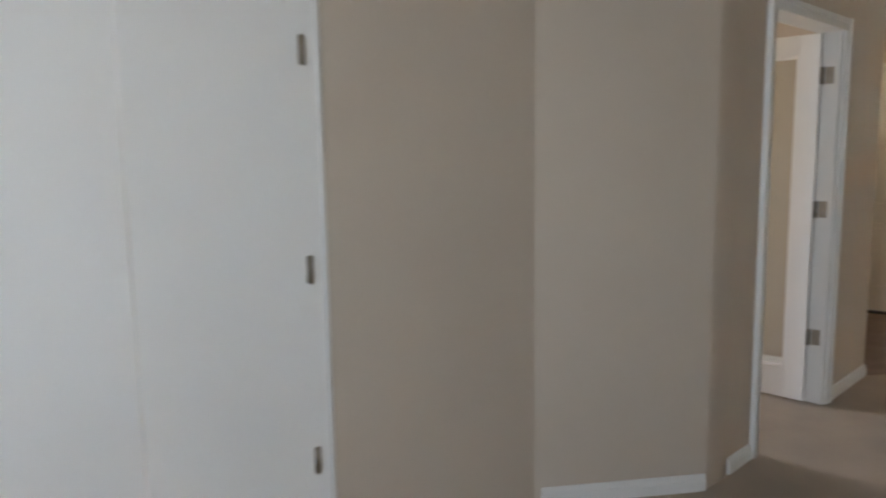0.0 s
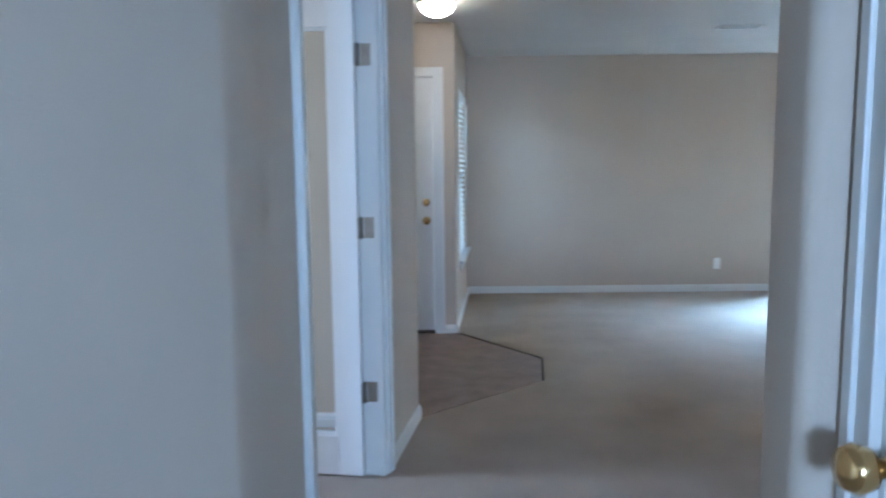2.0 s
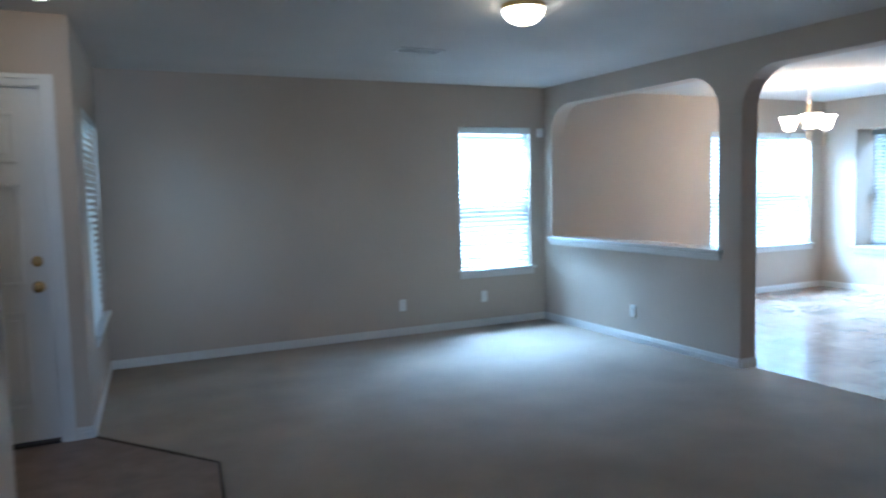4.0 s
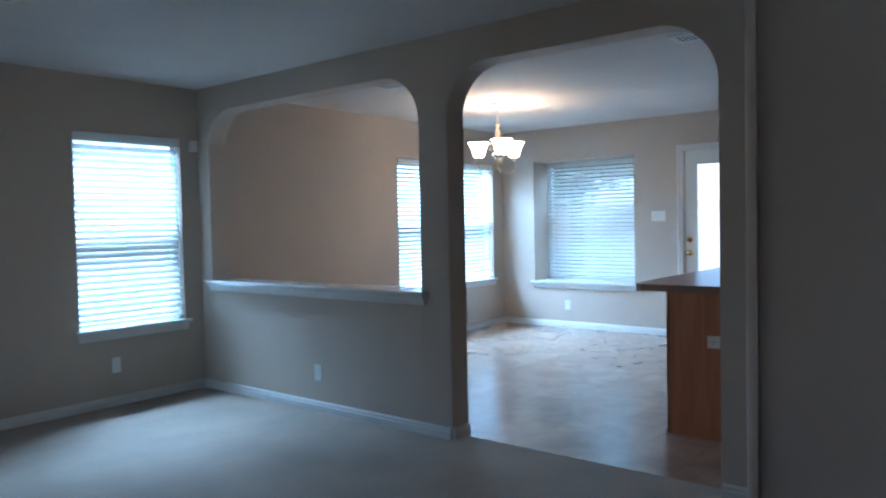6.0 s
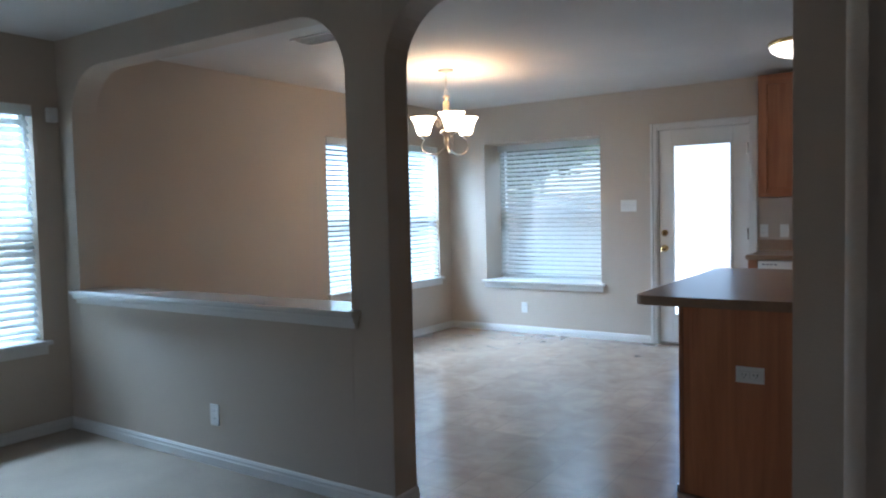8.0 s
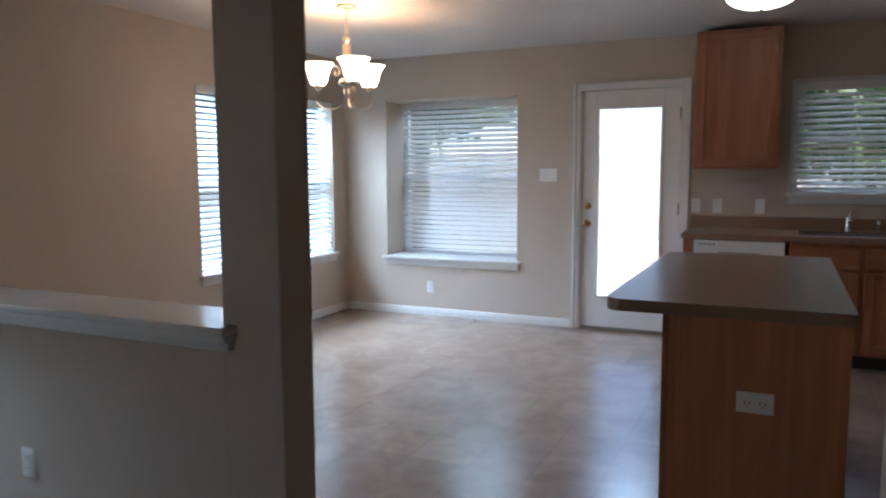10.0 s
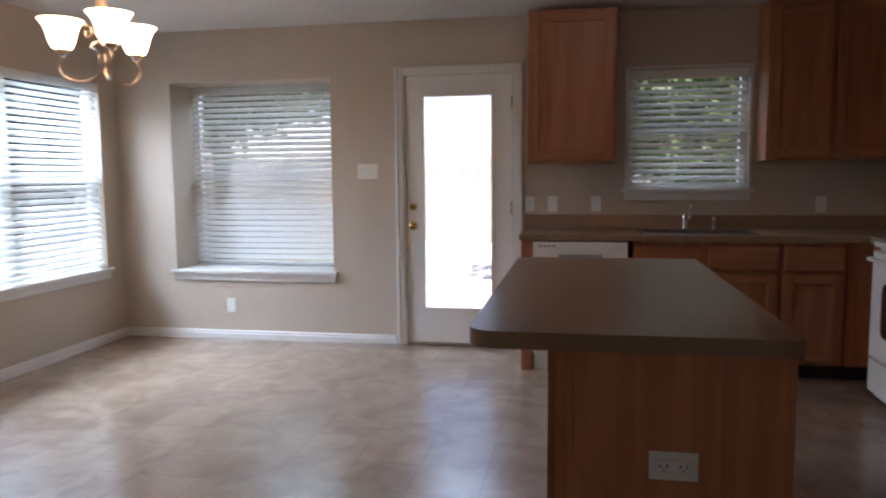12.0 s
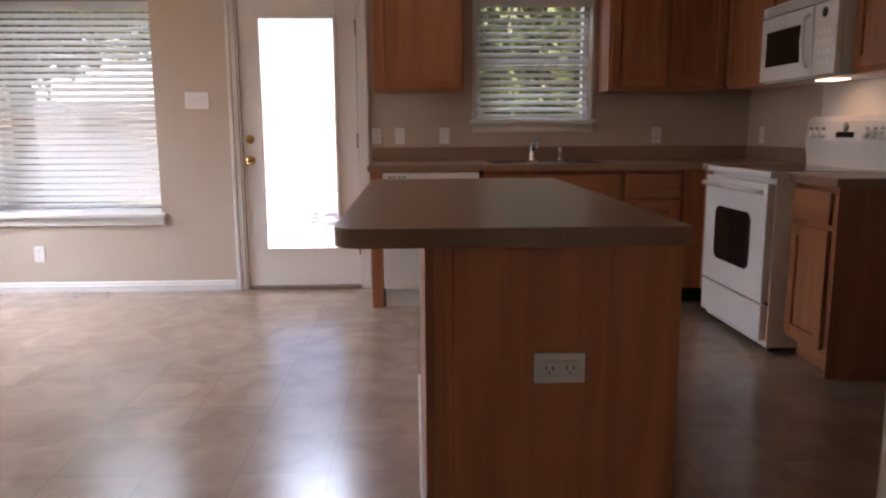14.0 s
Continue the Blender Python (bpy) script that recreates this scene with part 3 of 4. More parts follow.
def knob_set(door, at, n, axis, mat, deadbolt=0.147, reach=1.0):
    """Round knob with rose, and a deadbolt above; n points into the room along the axis."""
    def prof(pairs):
        return [(r, n * h * reach) for r, h in pairs]
    k = part("door_knob", lathe(prof([(0.034, 0), (0.034, 0.006), (0.013, 0.012), (0.013, 0.03), (0.026, 0.036), (0.031, 0.05), (0.024, 0.062), (0.0001, 0.066)]), at, axis, 20), mat, door, "polished brass knob")
    if deadbolt:
        up = (at[0], at[1], at[2] + deadbolt)
        part("deadbolt", lathe(prof([(0.031, 0), (0.031, 0.008), (0.02, 0.012), (0.0001, 0.013)]), up, axis, 20), mat, door, "polished brass deadbolt")
        d = 0.012
        if axis == 0:
            part("thumb_turn", box(up[0] + n * d, up[0] + n * (d + 0.02), up[1] - 0.004, up[1] + 0.004, up[2] - 0.014, up[2] + 0.014, 0.002), mat, door)
        else:
            part("thumb_turn", box(up[0] - 0.004, up[0] + 0.004, up[1] + n * d, up[1] + n * (d + 0.02), up[2] - 0.014, up[2] + 0.014, 0.002), mat, door)
    return k


# ---- the back wall's door, built then set along the wall ----
BACK = 0.05


def set_back(known):
    for ob in scene.objects:
        if ob not in known and ob.parent is None:
            ob.location.y += BACK


known = set(scene.objects)
# patio door: glazed slab, closed
casing("trim_patio_door", 0, 9.0, -1, 6.435, 7.27, 2.045)
pd = thing("door_1", (9.03, 6.85, 0), "white closed patio door with one full-height glass pane", "door", kind="structure")
part("jamb", box(8.995, 9.13, 7.257, 7.27, 0, 2.06), WHITE, pd)
part("jamb", box(8.995, 9.13, 6.435, 6.448, 0, 2.06), WHITE, pd)
part("jamb", box(8.995, 9.13, 6.448, 7.257, 2.047, 2.06), WHITE, pd)
part("threshold", box(8.985, 9.14, 6.448, 7.257, 0.0, 0.02, 0.004), NICKEL, pd)
XF, XR = 9.012, 9.056
part("stile", box(XF, XR, 7.135, 7.255, 0.024, 2.045, 0.003), DOORWHITE, pd)
part("stile", box(XF, XR, 6.45, 6.585, 0.024, 2.045, 0.003), DOORWHITE, pd)
part("rail", box(XF, XR, 6.585, 7.135, 1.91, 2.045, 0.003), DOORWHITE, pd)
part("rail", box(XF, XR, 6.585, 7.135, 0.024, 0.275, 0.003), DOORWHITE, pd)
for a in ((6.585, 6.607, 0.275, 1.91), (7.113, 7.135, 0.275, 1.91), (6.607, 7.113, 0.275, 0.297), (6.607, 7.113, 1.888, 1.91)):
    part("glazing_bead", box(XF - 0.012, XF + 0.01, a[0], a[1], a[2], a[3], 0.004), DOORWHITE, pd)
part("pane", box(XF + 0.02, XF + 0.026, 6.595, 7.125, 0.28, 1.9), GLASS, pd).visible_shadow = False
knob_set(pd, (XF, 7.205, 0.925), -1, 0, BRASS)
for z in (0.3, 1.06, 1.83):
    part("hinge", lathe([(0.008, -0.05), (0.008, 0.05)], (9.002, 6.453, z), 2, 10), NICKEL, pd, "dull metal hinge")

set_back(known)

# front door: six-panel, closed
known = set(scene.objects)
casing("trim_front_door", 1, 7.88, -1, -1.02, -0.105, 2.045)
fd = thing("door_2", (-0.56, 7.91, 0), "white closed six-panel front door with brass locks", "door", kind="structure")
part("jamb", box(-0.118, -0.105, 7.875, 8.01, 0, 2.05), WHITE, fd)
part("jamb", box(-1.02, -1.007, 7.875, 8.01, 0, 2.05), WHITE, fd)
part("jamb", box(-1.007, -0.118, 7.875, 8.01, 2.038, 2.05), WHITE, fd)
part("threshold", box(-1.007, -0.118, 7.86, 8.01, 0.0, 0.022, 0.004), DARK, fd)
part("slab", box(-1.005, -0.12, 7.90, 7.944, 0.026, 2.036, 0.003), DOORWHITE, fd)
for xa, xb in ((-0.88, -0.61), (-0.515, -0.245)):
    for za, zb in ((0.22, 0.78), (0.93, 1.5), (1.62, 1.9)):
        for q in ((xa, xb, za, za + 0.02), (xa, xb, zb - 0.02, zb), (xa, xa + 0.02, za + 0.02, zb - 0.02), (xb - 0.02, xb, za + 0.02, zb - 0.02)):
            part("panel_moulding", box(q[0], q[1], 7.891, 7.902, q[2], q[3], 0.004), DOORWHITE, fd)
        part("panel", box(xa + 0.045, xb - 0.045, 7.892, 7.902, za + 0.045, zb - 0.045, 0.006), DOORWHITE, fd)
knob_set(fd, (-0.18, 7.90, 0.915), -1, 1, BRASS)
for ob in scene.objects:
    if ob not in known and ob.parent is None:
        ob.location.x += 0.05

# french door to the study, folded open into it
set_along(casing("trim_french_door", 0, 0.0, 1, -1.67, -0.73, 2.045), STUDY)
jm = thing("jamb_french_door", (-0.06, -1.2, 0), "white painted door jamb with stops and hinge leaves", "door frame", kind="structure")
part("jamb", box(-0.125, 0.002, -0.748, -0.73, 0, 2.06), WHITE, jm)
part("jamb", box(-0.125, 0.002, -1.67, -1.652, 0, 2.06), WHITE, jm)
part("jamb", box(-0.125, 0.002, -1.652, -0.748, 2.047, 2.06), WHITE, jm)
part("stop", box(-0.028, -0.004, -0.758, -0.748, 0, 2.047), WHITE, jm)
part("stop", box(-0.028, -0.004, -1.652, -1.642, 0, 2.047), WHITE, jm)
for z in (0.38, 1.1, 1.82):
    part("hinge_leaf", box(-0.074, -0.03, -0.7515, -0.747, z - 0.045, z + 0.045, 0.001), NICKEL, jm, "dull metal hinge leaf")
set_along(jm, STUDY)


def french_leaf(y0, y1):
    d = thing("glazed_door", (-0.5, (y0 + y1) / 2, 0), "white single-pane french door standing open into the study", "door")
    xa, xb = -0.99, -0.09
    part("stile", box(xb - 0.11, xb, y0, y1, 0.012, 2.04, 0.003), DOORWHITE, d)
    part("stile", box(xa, xa + 0.11, y0, y1, 0.012, 2.04, 0.003), DOORWHITE, d)
    part("rail", box(xa + 0.11, xb - 0.11, y0, y1, 1.93, 2.04, 0.003), DOORWHITE, d)
    part("rail", box(xa + 0.11, xb - 0.11, y0, y1, 0.012, 0.19, 0.003), DOORWHITE, d)
    for q in ((xa + 0.11, xa + 0.122, 0.19, 1.93), (xb - 0.122, xb - 0.11, 0.19, 1.93), (xa + 0.122, xb - 0.122, 0.19, 0.202), (xa + 0.122, xb - 0.122, 1.918, 1.93)):
        part("glazing_bead", box(q[0], q[1], y0 + 0.004, y1 - 0.004, q[2], q[3], 0.003), DOORWHITE, d)
    part("pane", box(xa + 0.115, xb - 0.115, (y0 + y1) / 2 - 0.002, (y0 + y1) / 2 + 0.002, 0.195, 1.925), GLASS, d).visible_shadow = False
    for z in (0.38, 1.1, 1.82):
        part("hinge", lathe([(0.007, -0.046), (0.007, 0.046)], (xb + 0.007, y1 + 0.002, z), 2, 10), NICKEL, d, "dull metal hinge")
        part("hinge_plate", box(xb + 0.0005, xb + 0.0025, y0 + 0.004, y1 - 0.004, z - 0.045, z + 0.045), NICKEL, d)
    return d


set_along(french_leaf(-0.797, -0.762), STUDY)


# hall closet doors and hall door
cl = thing("door_3", (0.0, -1.5, 0), "white flush closet door, closed, with three hinges", "door", kind="structure")
part("slab", box(-0.035, -0.002, -1.486, -0.907, 0.012, 2.04, 0.003), DOORWHITE, cl)
part("slab", box(-0.035, 0.002, -2.188, -1.49, 0.012, 2.04, 0.003), DOORWHITE, cl)
part("jamb", box(-0.11, 0.006, -0.907, -0.895, 0, 2.05), WHITE, cl)
part("jamb", box(-0.11, 0.006, -2.2, -2.188, 0, 2.05), WHITE, cl)
part("jamb", box(-0.11, 0.006, -2.188, -0.907, 2.04, 2.05), WHITE, cl)
for z in (0.45, 1.085, 1.765):
    part("hinge", box(-0.0015, 0.0035, -0.966, -0.944, z - 0.044, z + 0.044, 0.001), NICKEL, cl, "dull metal hinge")
    part("hinge_pin", lathe([(0.005, -0.046), (0.005, 0.046)], (0.005, -0.955, z), 2, 8), NICKEL, cl)
set_along(cl, CLOSET)
casing("trim_hall_door", 0, 0.57, -1, 2.13, 2.965, 2.045, 0.06)
hd = thing("door_4", (0.60, 2.55, 0), "white closed hall door with a brass knob", "door", kind="structure")
part("jamb", box(0.568, 0.69, 2.953, 2.965, 0, 2.05), WHITE, hd)
part("jamb", box(0.568, 0.69, 2.13, 2.142, 0, 2.05), WHITE, hd)
part("jamb", box(0.568, 0.69, 2.142, 2.953, 2.04, 2.05), WHITE, hd)
part("slab", box(0.578, 0.613, 2.144, 2.951, 0.012, 2.038, 0.003), DOORWHITE, hd)
knob_set(hd, (0.578, 2.925, 1.0), -1, 0, BRASS, 0, 1.3)

# pass-through ledge
ld = thing("ledge", (4.64, 8.3, 0.86), "white painted wooden ledge with moulded front edge on the half wall", "ledge", kind="structure")
part("board", box(4.475, 4.765, 7.255, 9.575, 0.868, 0.896, 0.008), LEDGE, ld)
part("moulding", box(4.495, 4.54, 7.265, 9.565, 0.842, 0.868, 0.006), WHITE, ld)
part("moulding", box(4.515, 4.54, 7.272, 9.56, 0.812, 0.842, 0.005), WHITE, ld)


# ---- wall plates ----
def wall_plate(kind, axis, face, n, u, z, gangs=1):
    w, h = 0.07 + 0.046 * (gangs - 1), 0.114
    base = (face, u, z) if axis == 0 else (u, face, z)
    label = {"outlet": "white duplex outlet with cover plate on the wall", "switch": "white rocker switch plate on the wall", "double": "white outlet mounted sideways on the island panel", "blank": "white cover plate on the wall"}[kind]
    p = thing("light_switch" if kind == "switch" else "wall_outlet", base, label, "switch" if kind == "switch" else "outlet", group="wall plates", kind="")

    def b(ua, ub, wa, wb, za, zb, bev=0.0):
        if axis == 0:
            return box(face + n * wa, face + n * wb, u + ua, u + ub, z + za, z + zb, bev)
        return box(u + ua, u + ub, face + n * wa, face + n * wb, z + za, z + zb, bev)
    if kind == "double":
        w, h = 0.118, 0.072
        part("plate", b(-w / 2, w / 2, 0, 0.006, -h / 2, h / 2, 0.002), PLATE, p)
        for s in (-0.024, 0.024):
            part("socket", b(s - 0.022, s + 0.022, 0.006, 0.0085, -0.017, 0.017, 0.003), PLATE, p)
            for q in (-0.008, 0.008):
                part("slot", b(s + q - 0.0015, s + q + 0.0015, 0.0083, 0.009, -0.004, 0.006), DARK, p)
            part("slot", b(s - 0.002, s + 0.002, 0.0083, 0.009, -0.012, -0.008), DARK, p)
        return p
    part("plate", b(-w / 2, w / 2, 0, 0.006, -h / 2, h / 2, 0.002), PLATE, p)
    for g in range(gangs):
        c = (g - (gangs - 1) / 2) * 0.046
        if kind == "switch":
            part("toggle", b(c - 0.005, c + 0.005, 0.006, 0.016, -0.004, 0.014, 0.002), PLATE, p)
        elif kind == "outlet":
            for s in (-0.02, 0.02):
                part("socket", b(c - 0.016, c + 0.016, 0.006, 0.0085, s - 0.014, s + 0.014, 0.003), PLATE, p)
                for q in (-0.006, 0.006):
                    part("slot", b(c + q - 0.001, c + q + 0.001, 0.0083, 0.009, s - 0.003, s + 0.006), DARK, p)
    return p


known = set(scene.objects)
wall_plate("switch", 0, 9.0, -1, 7.555, 1.34, 3)
wall_plate("outlet", 0, 9.0, -1, 8.72, 0.275)
wall_plate("outlet", 0, 9.0, -1, 6.32, 1.09)
wall_plate("switch", 0, 9.0, -1, 6.155, 1.09)
wall_plate("switch", 0, 9.0, -1, 5.842, 1.09)
wall_plate("outlet", 0, 9.0, -1, 4.327, 1.085)
wall_plate("outlet", 1, 3.66, 1, 8.78, 1.085)
set_back(known)
wall_plate("outlet", 1, 9.7, -1, 2.87, 0.295)
wall_plate("blank", 1, 9.7, -1, 3.785, 0.305)
wall_plate("outlet", 0, 4.54, -1, 8.295, 0.275)
wall_plate("outlet", 1, 5.79, -1, -0.52, 0.30)

md = thing("alarm_sensor", (4.49, 9.69, 1.98), "small white alarm sensor in the wall corner", "sensor")
part("body", box(4.455, 4.515, 9.655, 9.70, 1.94, 2.03, 0.008), PLATE, md)
part("lens", box(4.466, 4.504, 9.65, 9.656, 1.955, 1.985, 0.003), VINYLWIN, md)


# ---- ceiling fixtures ----
def flush_light(at, glass_mat, label, r=0.122):
    x, y = at
    f = thing("ceiling_light", (x, y, CEIL), label, "ceiling light", group="flush ceiling lights")
    part("base", lathe([(r * 1.0, 0.0), (r * 1.04, -0.012), (r * 1.02, -0.028), (r * 0.9, -0.032)], (x, y, CEIL), 2, 32), BRASS, f, "brass rim")
    prof = [(r * 0.98 * math.cos(a), -0.03 - 0.085 * math.sin(a)) for a in (radians(9 * k) for k in range(10))] + [(0.0001, -0.115)]
    part("dome", lathe(prof, (x, y, CEIL), 2, 32), glass_mat, f, "lit frosted glass dome")
    part("finial", lathe([(0.008, -0.113), (0.01, -0.122), (0.0001, -0.13)], (x, y, CEIL), 2, 12), BRASS, f)
    return f


flush_light((-0.02, 7.08), DOME, "lit frosted dome ceiling light with brass rim over the entry")
flush_light((2.43, 6.76), DOME, "lit frosted dome ceiling light with brass rim in the living room")
flush_light((7.68, 5.89), DIMDOME, "lit frosted dome ceiling light with brass rim in the kitchen", 0.21)


def ceiling_vent(x, y, w, d):
    v = thing("ceiling_vent", (x, y, CEIL), "white louvred ceiling air vent", "vent", group="ceiling vents")
    z0 = CEIL - 0.008
    # near-black sheet in place of the shaded duct behind the slats
    part("backing", box(x - w / 2 + 0.02, x + w / 2 - 0.02, y - d / 2 + 0.02, y + d / 2 - 0.02, CEIL - 0.003, CEIL - 0.001), DARK, v)
    for q in ((x - w / 2, x - w / 2 + 0.02, y - d / 2, y + d / 2), (x + w / 2 - 0.02, x + w / 2, y - d / 2, y + d / 2), (x - w / 2 + 0.02, x + w / 2 - 0.02, y - d / 2, y - d / 2 + 0.02), (x - w / 2 + 0.02, x + w / 2 - 0.02, y + d / 2 - 0.02, y + d / 2)):
        part("frame", box(*q, z0, CEIL, 0.002), WHITE, v)
    k = 0
    while (yy := y - d / 2 + 0.03 + k * 0.026) < y + d / 2 - 0.03:
        part("slat", box(x - w / 2 + 0.02, x + w / 2 - 0.02, yy, yy + 0.009, CEIL - 0.007, CEIL - 0.004), WHITE, v)
        k += 1


ceiling_vent(2.43, 8.19, 0.36, 0.16)
ceiling_vent(5.53, 8.38, 0.2, 0.34)
ceiling_vent(5.68, 5.98, 0.2, 0.3)


def chandelier(x, y):
    c = thing("chandelier", (x, y, CEIL), "bronze chandelier with three lit frosted bell shades on a chain", "chandelier")

    def hung(name, bm, mat, parent, label=""):
        bmesh.ops.translate(bm, verts=bm.verts[:], vec=(0, 0, -0.05))
        return part(name, bm, mat, parent, label)
    part("canopy", lathe([(0.062, 0.0), (0.065, -0.008), (0.05, -0.018), (0.016, -0.024), (0.0001, -0.026)], (x, y, CEIL), 2, 24), IRON, c)
    z = CEIL - 0.028
    i = 0
    while z > 2.295:
        a = i % 2
        pts = []
        for k in range(9):
            t = 2 * math.pi * k / 8
            u, h = 0.008 * math.cos(t), 0.014 * math.sin(t)
            pts.append((x + (u if a else 0), y + (0 if a else u), z - 0.012 + h))
        part("chain_link", tube(pts, 0.0022, 5), IRON, c)
        z -= 0.021
        i += 1
    hung("loop", tube([(x, y + 0.018 * math.cos(t), 2.325 + 0.018 * math.sin(t)) for t in (2 * math.pi * k / 12 for k in range(13))], 0.003, 6), IRON, c)
    hung("column", lathe([(0.006, 2.305), (0.026, 2.295), (0.03, 2.28), (0.012, 2.262), (0.012, 2.255), (0.028, 2.25), (0.03, 2.165), (0.034, 2.155), (0.02, 2.14), (0.014, 2.08), (0.014, 2.04), (0.05, 2.025), (0.062, 2.0), (0.03, 1.985), (0.018, 1.95), (0.022, 1.93), (0.012, 1.90), (0.016, 1.885), (0.0001, 1.865)][::-1], (x, y, 0), 2, 20), IRON, c)
    cvec, rvec = Vector((-0.825, -0.565, 0)), Vector((0.565, -0.825, 0))
    for deg in (10, 130, 250):
        d = cvec * math.cos(radians(deg)) + rvec * math.sin(radians(deg))
        o = Vector((x, y, 0))

        def at(r, zz):
            p = o + d * r
            return (p.x, p.y, zz)
        pts = [at(0.02, 2.0)] + [at(0.12 + 0.10 * math.cos(t), 1.91 + 0.075 * math.sin(t)) for t in (radians(a) for a in range(170, 372, 14))] + [at(0.205, 1.945), at(0.195, 1.965)]
        arm = hung("arm", tube(pts, 0.0065, 8), IRON, c)
        sp = [at(0.075 + (0.034 - 0.0032 * k) * math.cos(0.62 * k + 1.2), 2.075 + (0.042 - 0.0036 * k) * math.sin(0.62 * k + 1.2)) for k in range(11)]
        hung("scroll", tube(sp, 0.005, 6), IRON, c)
        cx, cy, _ = at(0.20, 0)
        hung("cup", lathe([(0.0001, 1.962), (0.012, 1.962), (0.03, 1.985), (0.034, 1.995), (0.0001, 1.997)], (cx, cy, 0), 2, 16), IRON, c)
        prof = [(0.034, 1.993), (0.046, 2.0), (0.06, 2.03), (0.067, 2.065), (0.082, 2.105), (0.105, 2.136), (0.101, 2.136), (0.078, 2.103), (0.066, 2.064), (0.056, 2.03), (0.038, 2.005)]
        hung("shade", lathe(prof, (cx, cy, 0), 2, 28), SHADE, c, "lit frosted glass bell shade")
        hung("bulb", lathe([(0.0001, 2.0), (0.015, 2.005), (0.028, 2.05), (0.02, 2.075), (0.0001, 2.082)], (cx, cy, 0), 2, 14), SHADE, c)
        point_lamp("chandelier_bulb", (cx, cy, 2.05), 2.2, 0.02, (1.0, 0.60, 0.27))


chandelier(6.93, 8.35)


# ---- kitchen ----
known = set(scene.objects)


def cab_door(parent, axis, face, n, u0, u1, z0, z1, name="door"):
    """Recessed-panel oak door or drawer front on a cabinet face."""
    def b(ua, ub, wa, wb, za, zb, bev=0.0):
        if axis == 0:
            return box(face + n * wa, face + n * wb, ua, ub, za, zb, bev)
        return box(ua, ub, face + n * wa, face + n * wb, za, zb, bev)
    if z1 - z0 < 0.2 or u1 - u0 < 0.16:
        return part(name, b(u0, u1, 0.001, 0.02, z0, z1, 0.005), OAKY if axis == 0 else OAKX, parent)
    d = part(name, b(u0 + 0.045, u1 - 0.045, 0.001, 0.007, z0 + 0.045, z1 - 0.045), OAK, parent)
    w = 0.055
    part("stile", b(u0, u0 + w, 0.001, 0.021, z0, z1, 0.004), OAK, d)
    part("stile", b(u1 - w, u1, 0.001, 0.021, z0, z1, 0.004), OAK, d)
    rail = OAKY if axis == 0 else OAKX
    part("rail", b(u0 + w, u1 - w, 0.001, 0.020, z0, z0 + w, 0.004), rail, d)
    part("rail", b(u0 + w, u1 - w, 0.001, 0.020, z1 - w, z1, 0.004), rail, d)
    return d


XW, YW = 9.0, 3.66
UZ0, UZ1 = 1.385, 2.41


def upper(axis, face, u0, u1, doors, label, z0=UZ0, depth=0.30):
    """Wall cabinet hung from the wall at face - depth behind its front."""
    n = -1 if axis == 0 else 1
    base = (face, (u0 + u1) / 2, z0) if axis == 0 else ((u0 + u1) / 2, face, z0)
    c = thing("wall_cabinet", base, label, "cabinet", group="oak wall cabinets")
    wall = face - n * depth
    bm = box(face, wall, u0, u1, z0, UZ1, 0.002) if axis == 0 else box(u0, u1, face, wall, z0, UZ1, 0.002)
    part("body", bm, OAK, c)
    w = (u1 - u0) / doors
    for i in range(doors):
        cab_door(c, axis, face, n, u0 + i * w + 0.018, u0 + (i + 1) * w - 0.018, z0 + 0.022, UZ1 - 0.03)
    return c


upper(0, 8.70, 5.722, 6.315, 1, "stained oak wall cabinet beside the patio door")
upper(0, 8.70, 3.97, 4.765, 2, "stained oak wall cabinet with two doors beside the window")
upper(1, 3.96, 8.06, 8.68, 1, "stained oak corner wall cabinet beside the microwave")
upper(1, 3.96, 7.29, 8.05, 2, "short stained oak cabinet over the microwave", z0=1.81)
upper(1, 3.96, 6.90, 7.28, 1, "stained oak wall cabinet at the end of the run")


def base_cabinet(axis, face, u0, u1, cols, label, depth=0.6, drawers=True, blank=False):
    n = -1 if axis == 0 else 1
    base = (face, (u0 + u1) / 2, 0) if axis == 0 else ((u0 + u1) / 2, face, 0)
    c = thing("base_cabinet", base, label, "cabinet", group="oak base cabinets")
    wall = face - n * depth

    def b(ua, ub, da, db, za, zb, bev=0.0):
        if axis == 0:
            return box(face - n * da, face - n * db, ua, ub, za, zb, bev)
        return box(ua, ub, face - n * da, face - n * db, za, zb, bev)
    part("body", b(u0, u1, 0.0, depth - 0.002, 0.1, 0.872, 0.002), OAK, c)
    # recess shade put into the block's near-black colour
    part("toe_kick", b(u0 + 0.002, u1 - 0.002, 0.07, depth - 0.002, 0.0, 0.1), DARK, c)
    w = (u1 - u0) / cols
    for i in range(0 if blank else cols):
        a, e = u0 + i * w + 0.018, u0 + (i + 1) * w - 0.018
        if drawers:
            cab_door(c, axis, face, n, a, e, 0.70, 0.845, "drawer_front")
        cab_door(c, axis, face, n, a, e, 0.125, 0.675 if drawers else 0.845)
    return c


